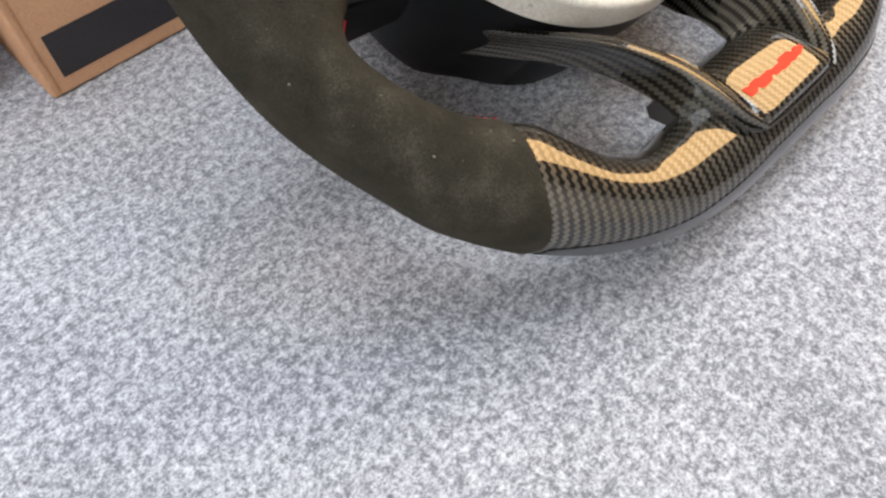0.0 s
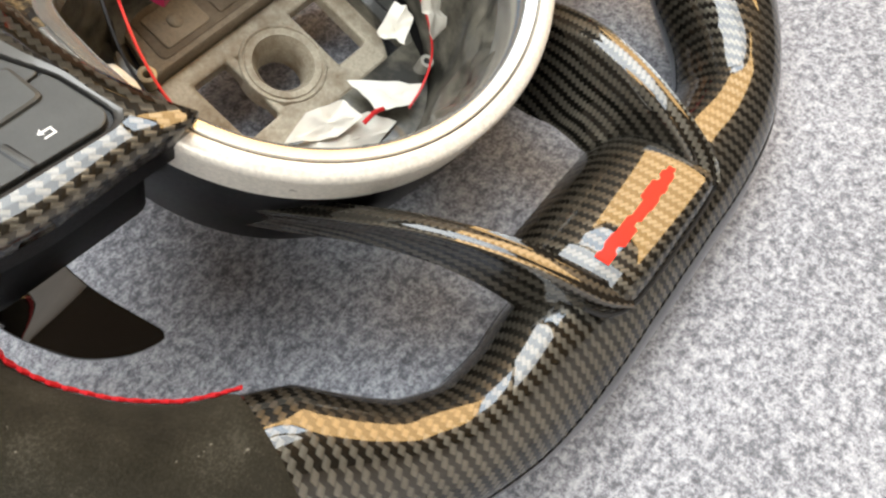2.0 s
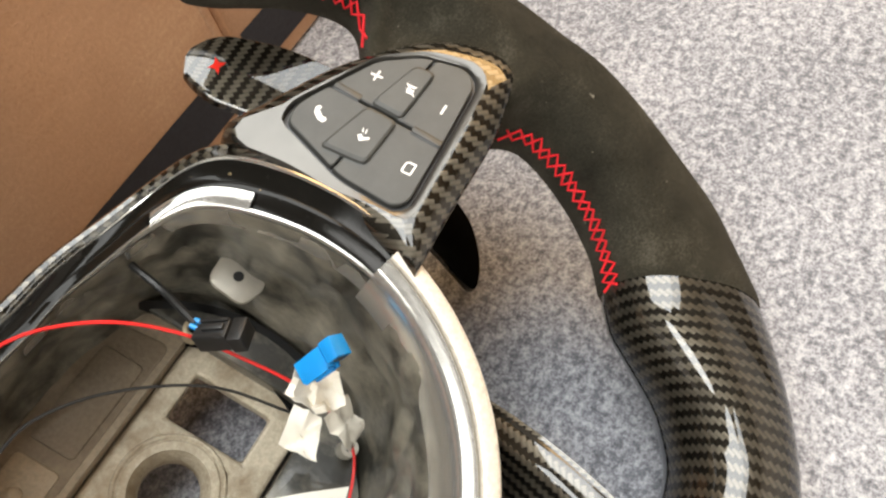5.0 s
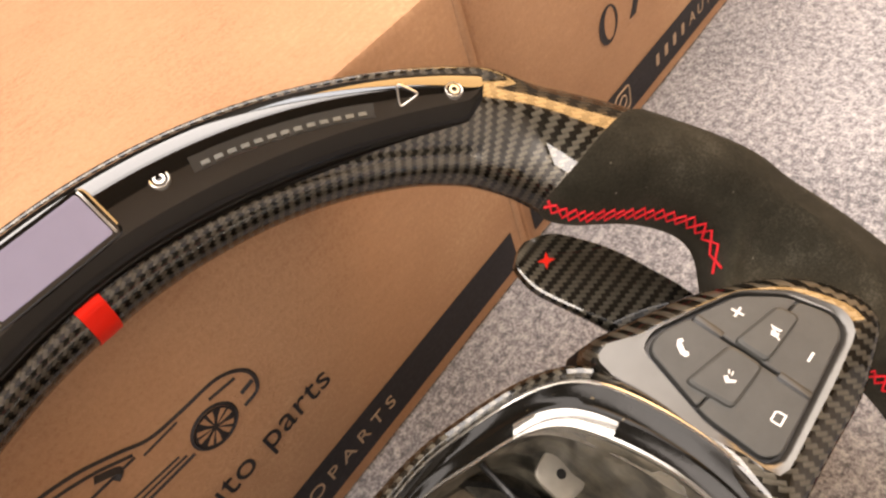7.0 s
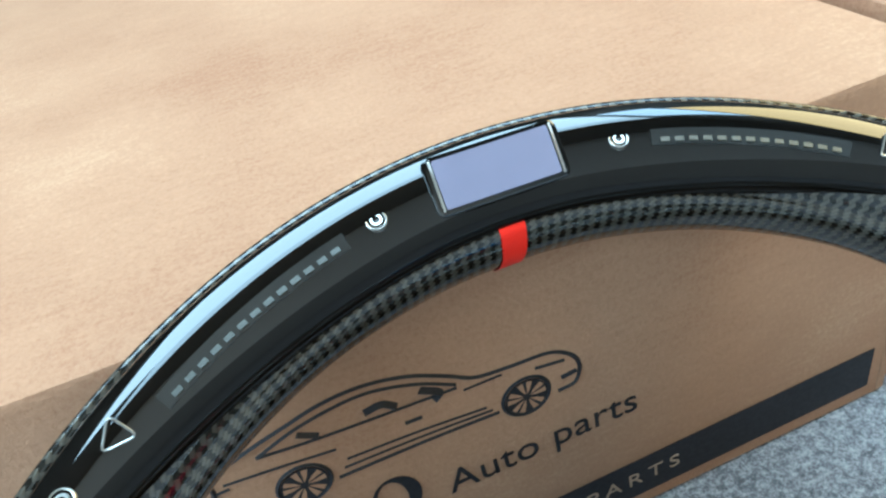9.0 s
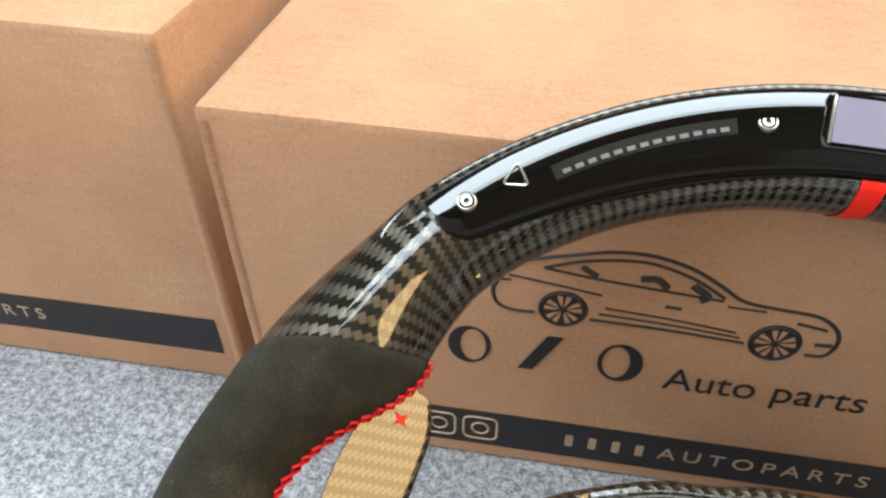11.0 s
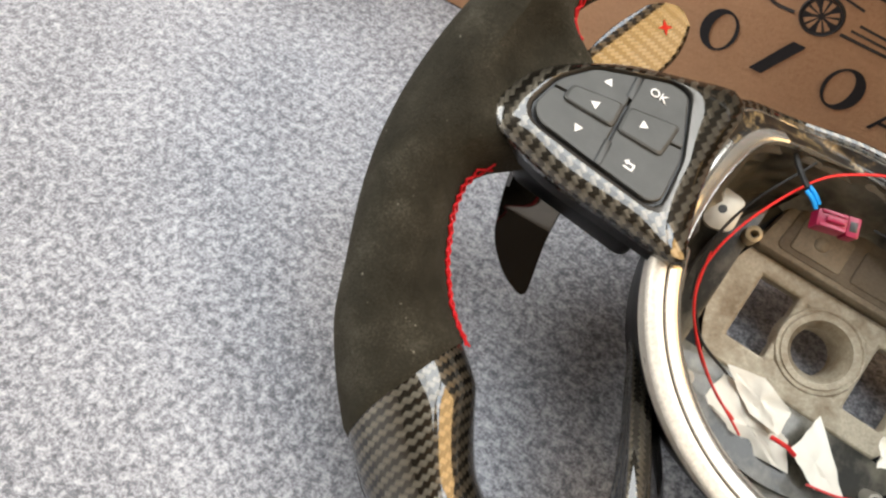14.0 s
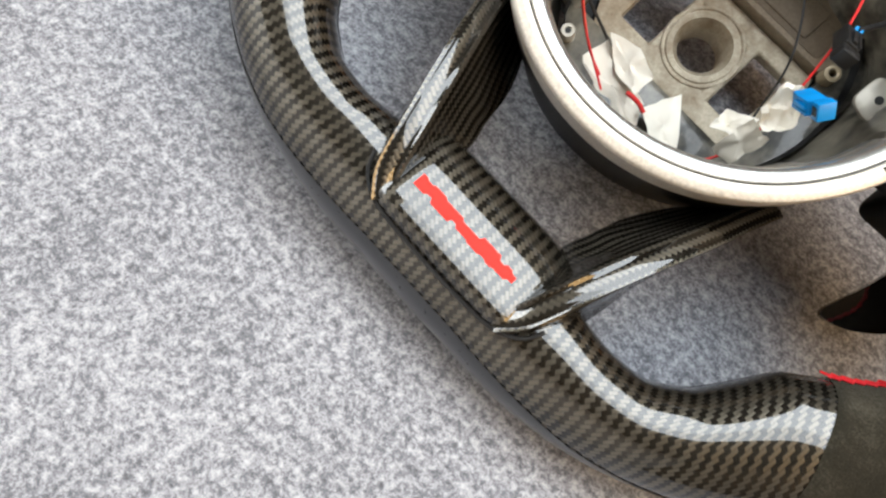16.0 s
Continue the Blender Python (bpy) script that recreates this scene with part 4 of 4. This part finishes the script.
for sg in (1, -1):
    rs, across, along = [], [], [0.0]
    for p, q in zip(RIDGE, RIDGE[1:]):
        along.append(along[-1] + (q - p).length * K)
    for i, (p, o, q) in enumerate(zip(RIDGE, OUT_LOW, IN_LOW)):
        up, a, b = Vector((0, 0, 1)), o - p, q - p
        t = (RIDGE[min(i + 1, len(RIDGE) - 1)] - RIDGE[max(i - 1, 0)]).normalized()
        n = Vector((0.05, 0.42, 0.9))
        n = (n - t * n.dot(t)).normalized()
        side = t.cross(n) * (-1 if t.cross(n).x > 0 else 1)
        bend = 0.028 + 0.05 * smooth_step((i / len(RIDGE) - 0.3) / 0.3)
        top = [p + side * w - n * (0.10 * w * w if w > 0 else bend * w * w) + n * 0.5 for w in (2.8, 1.4, 0, -1.8, -4.0, -6.4)]
        sec = [o, p + a * 0.62 + up * 2.0] + top + [p + b * 0.6 + up * 1.0, q, (o + q) / 2 - up * 1]
        sec = smooth_line(sec + sec[:1], 3)[:-1]
        rs.append([Vector((sg * w.x, w.y, w.z)) * K for w in sec])
        run = [0.0]
        for v, w in zip(sec, sec[1:] + sec[:1]):
            run.append(run[-1] + (w - v).length * K)
        across.append([r - run[12] for r in run])
    part("bracket_arm", fix(loft(rs, closed_v=True, caps=True, uvs=lambda i, j: (across[i][j], along[i]))), CARBON_WIDE, wheel, "carbon twill arm from the pad to the hub")

part("pad_seam", tube(smooth_line([(-40, -141, -2.6), (-36.5, -147.5, -2.6), (-28, -152.2, -2.4), (-12, -153.6, -2.4), (12, -153.6, -2.4), (28, -152.2, -2.4), (36.5, -147.5, -2.6), (40, -141, -2.6)], 6), 0.75, 6), WIRE_BLACK, pad, "dark seam between pad and rim")

# shift paddles
PADDLE = [(120, 79), (129, 81), (138, 74), (146, 52), (150, 20), (148, -22), (140, -43), (127, -54), (114, -58), (121, -30), (122, 0), (123, 35), (117, 66)]
PADDLE_EDGE = rounded(PADDLE, 9, 6)
PADDLE_LOW, PADDLE_HIGH = min(p[1] for p in PADDLE_EDGE) + 0.15, max(p[1] for p in PADDLE_EDGE) - 0.15


def paddle_plate(y0, y1, sg, lift):
    """A thin plate of the paddle's outline between two heights, following the lift."""
    rings = []
    for i in range(31):
        y = min(max(y0 + (y1 - y0) * i / 30, PADDLE_LOW), PADDLE_HIGH) + 0.00013
        xs = [p[0] + (q[0] - p[0]) * (y - p[1]) / (q[1] - p[1]) for p, q in zip(PADDLE_EDGE, PADDLE_EDGE[1:] + PADDLE_EDGE[:1]) if (p[1] - y) * (q[1] - y) < 0]
        a, b = min(xs), max(xs)
        row = [(a + (b - a) * k, 0.0 if 0 < k < 1 else -0.4) for k in (0, 0.015, 0.1, 0.2, 0.35, 0.5, 0.65, 0.8, 0.9, 0.985, 1)]
        rings.append([(K * sg * x, K * y, K * (-74.5 + d + lift(sg * x, y))) for x, d in row] + [(K * sg * x, K * y, K * (-78 + lift(sg * x, y))) for x, d in row[::-1]])
    return fix(loft(rings, caps=True))


for sg in (1, -1):
    lift = lambda x, y, sg=sg: 0.1 * y + smooth_step((y + 30) / 36) * (12.6 - 0.15 * y + (0.48 - 0.02 * sg) * (sg * x - 133))
    pd = part("shift_paddle", paddle_plate(-8, PADDLE_HIGH, sg, lift), CARBON_WIDE, wheel, "carbon twill shift paddle")
    part("paddle_tail", paddle_plate(PADDLE_LOW, -8.1, sg, lift), PIANO, pd, "gloss black lower end of the paddle")
    bmx = bmesh.new()
    star = [(sg * 128 + r * math.cos(a), 69 + r * math.sin(a)) for r, a in ((3.2 if k % 2 == 0 else 1.2, math.pi / 4 + k * math.pi / 4) for k in range(8))]
    prism(star, -74.6, -74.2, 0, lift, bmx)
    part("paddle_mark", fix(bmx), RED, pd, "red cross mark", smooth=False)
    part("spoke_arm", fix(prism(rounded([(sg * 90, -24), (sg * 147, -20), (sg * 148, 4), (sg * 122, 24), (sg * 92, 34)], 6), -64, -34, 3)), BLACK, wheel, "black spoke core")
part("hub_back", fix(lathe([(64, -95), (62, -104), (56, -107), (51, -107), (50, -104)], 48)), BLACK, wheel, "black back of the hub")


# wires and plugs in the well
def wire(name, pts, r, mat, label):
    return part(name, tube(smooth_line(pts, 8), r, 7), mat, wheel, label)


wire("wire", [(-18, -50, -88), (-31, -45, -84), (-50, -32, -73), (-61, -20, -62), (-64, -6, -56), (-60, 13, -52), (-49, 36, -50), (-37, 47, -50), (-22, 54, -49), (-8, 56, -47), (4, 54, -46), (16, 48, -46), (28, 35, -47), (36, 18, -49), (40, 0, -52), (43, -18, -57), (43, -33, -65), (39, -46, -76), (28, -53, -82), (16, -56, -84)], 0.52, WIRE_RED, "thin red wire looped round the well")
wire("wire", [(-64, -2, -66), (-58, -22, -70), (-41, -39, -80), (-13, -54, -88)], 0.5, WIRE_RED, "thin red wire")
wire("wire", [(-66, 4, -62), (-62, -14, -68), (-48, -30, -80), (-28, -35, -94)], 0.7, WIRE_BLACK, "thin black wire")
wire("wire", [(-52, 42, -48), (-63, 18, -56), (-66, -4, -62), (-60, -22, -68)], 0.6, WIRE_BLACK, "thin black wire")
wire("wire", [(-16, 41, -72), (-2, 39, -70), (15, 27, -70), (32, 4, -72), (40, -22, -80)], 0.5, WIRE_BLACK, "thin black wire")
wire("wire", [(-4, -48, -84), (1.8, -48, -82.5), (7, -49, -84)], 1.0, WIRE_RED, "bare end of a red wire")
wire("cable", [(48, 44, -60), (46, 32, -58), (43, 24, -52), (40, 16, -47)], 1.2, WIRE_BLACK, "black sleeved cable")
wire("cable", [(-62, 46, -52), (-56, 38, -50), (-50, 31, -46)], 1.1, WIRE_BLACK, "black sleeved cable")
for dx in (-1, 1):
    wire("plug_lead", [(40 + dx, 17, -47), (40 + dx, 13, -45.5), (39 + dx, 10, -44)], 0.8, BLUE, "thin blue lead")
    wire("plug_lead", [(-50, 31 + dx, -46), (-47, 29 + dx, -45), (-44, 27 + dx, -46)], 0.8, BLUE, "thin blue lead")


def plug(m, mat, label, k=1.0, w=1.0):
    """A small socket housing with a stepped mouth and a latch."""
    ob = part("plug", fix(box_bm(-7 * k, 4 * k, -4.5 * k * w, 4.5 * k * w, -3.2 * k, 3.2 * k, 0.6)), mat, wheel, label, m=m)
    part("plug_mouth", fix(box_bm(4.4 * k, 9 * k, -5.2 * k * w, 5.2 * k * w, -3.6 * k, 2.6 * k, 0.5)), mat, ob)
    part("plug_slot", fix(box_bm(5.2 * k, 8.0 * k, -2.6 * k * w, 2.6 * k * w, 2.5 * k, 2.8 * k, 0.2)), WIRE_BLACK, ob, "dark slot")
    part("plug_latch", fix(box_bm(-4 * k, 3 * k, -1.4 * k * w, 1.4 * k * w, 3.0 * k, 4.4 * k, 0.4)), mat, ob)
    for yy in (-3.6, 3.6):
        part("plug_rib", fix(box_bm(-6 * k, 3.5 * k, (yy * w - 0.6) * k, (yy * w + 0.6) * k, 3.0 * k, 3.8 * k, 0.2)), mat, ob)


def turned(p, along, up):
    x = Vector(along).normalized()
    z = Vector(up)
    z = (z - x * z.dot(x)).normalized()
    return Matrix.Translation(Vector(p) * K) @ Matrix((x, z.cross(x), z)).transposed().to_4x4()


plug(turned((-34.5, 28, -55), (17, 5, -1.5), (0.2, 0.1, 1)), MAGENTA, "magenta plug on a wire", 1.0, 0.75)
plug(turned((46.5, -19.3, -34.3), (9.5, -4.4, 14.6), (-0.4, -0.8, 0.2)), BLUE, "blue plug on a wire", 1.0, 0.62)
plug(turned((40.5, 8.5, -44.3), (6.3, -12, 9), (0.2, 0.5, 1)), WIRE_BLACK, "black plug on a wire", 0.95, 0.8)


def scrap(pts, amount, mat, label, seed=0.0):
    """A crumpled piece of tape between corner points (mm)."""
    ps = [Vector(p) * K for p in pts]
    c = sum(ps, Vector()) / len(ps)
    bm = bmesh.new()
    rings = []
    edge = []
    for p, q in zip(ps, ps[1:] + ps[:1]):
        edge += [p.lerp(q, k / 6) for k in range(6)]
    for f in (0.02, 0.25, 0.5, 0.75, 1.0):
        rings.append([c.lerp(p, f) for p in edge])
    for r in rings:
        for p in r:
            p.z += amount * K * (noise.noise(p * 120 + Vector((seed, 0, 0))) + 0.5 * noise.noise(p * 300 + Vector((seed, 0, 0))))
            p.x += 0.25 * amount * K * noise.noise(p * 200)
    low = [[p - Vector((0, 0, 0.00035)) for p in r] for r in rings]
    return part("tape", fix(loft(rings + low[::-1])), mat, wheel, label)


scrap([(-30, -31, -97), (-15, -28, -92), (-1, -35, -88), (-1, -46, -86), (-14, -44, -90)], 3, PAPER, "white paper tape over wires")
scrap([(5, -48, -84), (12, -28, -96), (31, -52, -87), (19, -56, -86)], 3, PAPER, "white paper tape over wires", 3.0)
scrap([(-31, -50, -94), (-28, -34, -98), (4, -45, -88), (10, -56, -88), (-10, -58, -92)], 3, PAPER, "creased cream tape over wires", 5.0)
scrap([(29, -37, -76), (30, -24, -80), (41, -21, -74), (43, -31, -70)], 6, PAPER, "crumpled white tape", 7.0)
scrap([(36, -16, -46), (46, -14, -42), (50, -26, -44), (44, -33, -48), (36, -27, -48)], 8, PAPER, "crumpled white tape under the blue plug", 9.0)
scrap([(38, -30, -52), (48, -32, -54), (46, -44, -66), (36, -44, -66)], 6, PAPER, "crumpled white tape", 11.0)


# ---------------------------------------------------------------- the boxes
def carton(x0, y0, w, d, h, up, label):
    """A taped carton with its printed front face at local y = 0."""
    ob = new("cardboard_box")
    ob.matrix_basis = pose(x0, y0, 0)
    tagged(ob, label, "box", "printed cartons in a row")
    bm = bmesh.new()
    poly = rounded([(0, 0), (w, 0), (w, d), (0, d)], 0.003, 3)
    vs = []
    lev = [(0.0, 0.002), (0.002, 0.0), (h - 0.004, 0.0), (h - 0.0012, 0.0012), (h, 0.004)]
    for z, ins in lev:
        vs.append([bm.verts.new((min(max(x, ins), w - ins), min(max(y, ins), d - ins), z - (0.011 * x / w if z > 0.1 else 0))) for x, y in poly])
    bm.faces.new(vs[0][::-1])
    bm.faces.new(vs[-1])
    for a, b in zip(vs, vs[1:]):
        for i in range(len(poly)):
            j = (i + 1) % len(poly)
            bm.faces.new((a[i], a[j], b[j], b[i]))
    part("carton_body", fix(bm), CARD, ob)
    flat = lambda x, z: pose(x, -0.0004, z + up, 90, 0, 0)
    for fx in (0.0, w - 0.0062):
        low, high = 0.004, h - 0.006 - 0.011 * (fx + 0.003) / w
        rr = [[(fx + x, y, z) for x, y in ((0.0008, 0.0005), (0.0012, -0.0005), (0.0028, -0.0009), (0.0048, -0.0006), (0.006, 0.0005))] for z in np.linspace(low, high, 14)]
        rr = [[(x + 0.0006 * noise.noise(Vector((0, 0, z * 60 + fx * 9))), y, float(z)) for x, y, z in r] for r in rr]
        part("corner_fold", fix(loft(rr, closed_v=False)), CARD, ob, "rounded vertical fold of the carton")
    part("printed_band", fix(prism([(10, 10), (380, 10), (380, 35), (10, 35)], -0.1, 0.1, 0)), INK, ob, "black printed band", smooth=False, m=flat(0, 0))
    words = lettering("printed_lettering", "Auto parts", 0.0185, INK, ob, flat(0.2225, 0.0735), "printed words", 0.0001, 1.02)
    words.scale = (0.079 / words.dimensions.x, 1, 1)
    # the band's unlettered marks
    for i in range(4):
        x = 147 + 10.7 * i
        part("band_mark", fix(prism(rounded([(x, 18.5), (x + 3.6, 18.5), (x + 3.6, 26.5), (x, 26.5)], 0.8, 2), 0.1, 0.3, 0)), TAN_PRINT, ob, smooth=False, m=flat(0, 0))
    words = lettering("band_lettering", "AUTOPARTS", 0.0112, TAN_PRINT, ob, pose(0.2346, -0.0007, 0.0225 + up, 90, 0, 0), "bare card letters", 0.0001, 1.45)
    words.scale = (0.0905 / words.dimensions.x, 1, 1)
    for cx in (87, 107):
        bmx = bmesh.new()
        sq = rounded([(cx - 8, 14.5), (cx + 8, 14.5), (cx + 8, 30.5), (cx - 8, 30.5)], 4, 4)
        tube([(x, y, 0.1) for x, y in sq + sq[:1]], 0.6, 4, bmx)
        tube([(cx + 4 * math.cos(q), 22.5 + 4 * math.sin(q), 0.1) for q in (k * math.pi / 8 for k in range(17))], 0.6, 4, bmx)
        part("printed_icon", bmx, TAN_PRINT, ob, "plain outlined icon", smooth=False, m=flat(0, 0))
    # three large printed marks
    for cx, lean_x, thick in ((101, 1.6, 1), (131, 0, 0), (164, -1.6, 1)):
        if thick:
            oval = lambda rx, ry, dx: [(cx + dx + rx * math.cos(q), 79.7 + ry * math.sin(q)) for q in (k * math.pi / 12 for k in range(24))]
            rings = [[(K * x, K * y, K * z) for x, y in oval(rx, ry, dx)] for rx, ry, dx, z in ((9.2, 11.2, 0, -0.1), (9.2, 11.2, 0, 0.1), (5.6, 9.6, lean_x, 0.1), (5.6, 9.6, lean_x, -0.1))]
            bmx = loft(rings, closed_u=True)
        else:
            bmx = prism([(cx - 9, 69), (cx - 2.5, 69), (cx + 9, 90.5), (cx + 2.5, 90.5)], -0.1, 0.1)
        part("printed_block", fix(bmx), INK, ob, "plain black printed mark", smooth=False, m=flat(0, 0))
    # line drawing of a car
    strokes = [
        (1.0, [(127, 103), (118, 103), (112, 106), (110, 113), (112, 119), (114, 126), (126, 131), (141, 135), (154, 138), (168, 138), (182, 134), (194, 127), (203, 121), (216, 119), (230, 117.5), (238, 112), (240.5, 105), (238, 98), (231, 97)]),
        (0.8, [(112, 119), (117, 119)]),
        (0.9, [(129, 127), (143, 132), (158, 134.5), (170, 134), (184, 129), (196, 121.5)]),
        (0.8, [(129, 127), (146, 124.5), (166, 122.5), (196, 120)]),
        (0.7, [(116, 121.5), (134, 119), (152, 116)]),
        (0.9, [(149, 102.5), (180, 101.5), (208, 99.5)]), (0.7, [(152, 106), (180, 104.5), (206, 102)]), (0.7, [(154, 109.5), (180, 107.5), (204, 104.5)]),
        (1.0, [(176, 114), (182, 113.6)]), (0.7, [(198, 117.5), (212, 117)]), (0.9, [(224, 113), (235, 111)]), (1.2, [(233, 103), (239, 103.5)]),
        (1.5, [(143, 129.5), (149, 125.5)]), (1.8, [(165, 126.5), (171, 127), (175, 123.5)]), (1.8, [(184, 126), (190, 121.5), (188, 119)]),
    ]
    bmx = bmesh.new()
    for r, st in strokes:
        tube([(q.x, q.y, -0.5) for q in smooth_line([(x, y, 0) for x, y in st], 5)], r * 0.98, 4, bmx)
    part("printed_car", bmx, INK, ob, "black line drawing of a car", smooth=False, m=flat(0, 0))
    for cx, cz in ((138, 106.5), (219, 101.5)):
        tyre = part("printed_tyre", tube([(cx + 9 * math.cos(q), cz + 9 * math.sin(q), -1.1) for q in (k * math.pi / 14 for k in range(29))], 1.5, 4), INK, ob, smooth=False, m=flat(0, 0))
        part("printed_rim", fix(prism([(cx + 8.2 * math.cos(q), cz + 8.2 * math.sin(q)) for q in (k * math.pi / 14 for k in range(28))], -0.1, 0.06, 0)), INK, tyre, smooth=False)
        bmx = bmesh.new()
        for k in range(5):
            q = k * 2 * math.pi / 5 + 0.3
            e, w = Vector((math.cos(q), math.sin(q))), Vector((-math.sin(q), math.cos(q)))
            for sd in (-1, 1):
                pts = [e * 1.4 + w * 0.25 * sd, e * 7.4 + w * 0.7 * sd, e * 6.9 + w * 2.9 * sd, e * 3.6 + w * 1.7 * sd]
                prism([(cx + p.x, cz + p.y) for p in (pts if sd > 0 else pts[::-1])], 0.05, 0.14, 0, bm=bmx)
        part("printed_spokes", fix(bmx), CARD, tyre, smooth=False)
    return ob


carton(0.047, 0.345, 0.391, 0.62, 0.185, 0.0, "brown cardboard carton printed with a car drawing, behind the wheel")
carton(-0.367, 0.370, 0.391, 0.62, 0.21, 0.011, "tall brown cardboard carton printed with a car drawing")
carton(0.440, 0.350, 0.391, 0.62, 0.178, 0.0, "brown cardboard carton printed with a car drawing, end of the row")
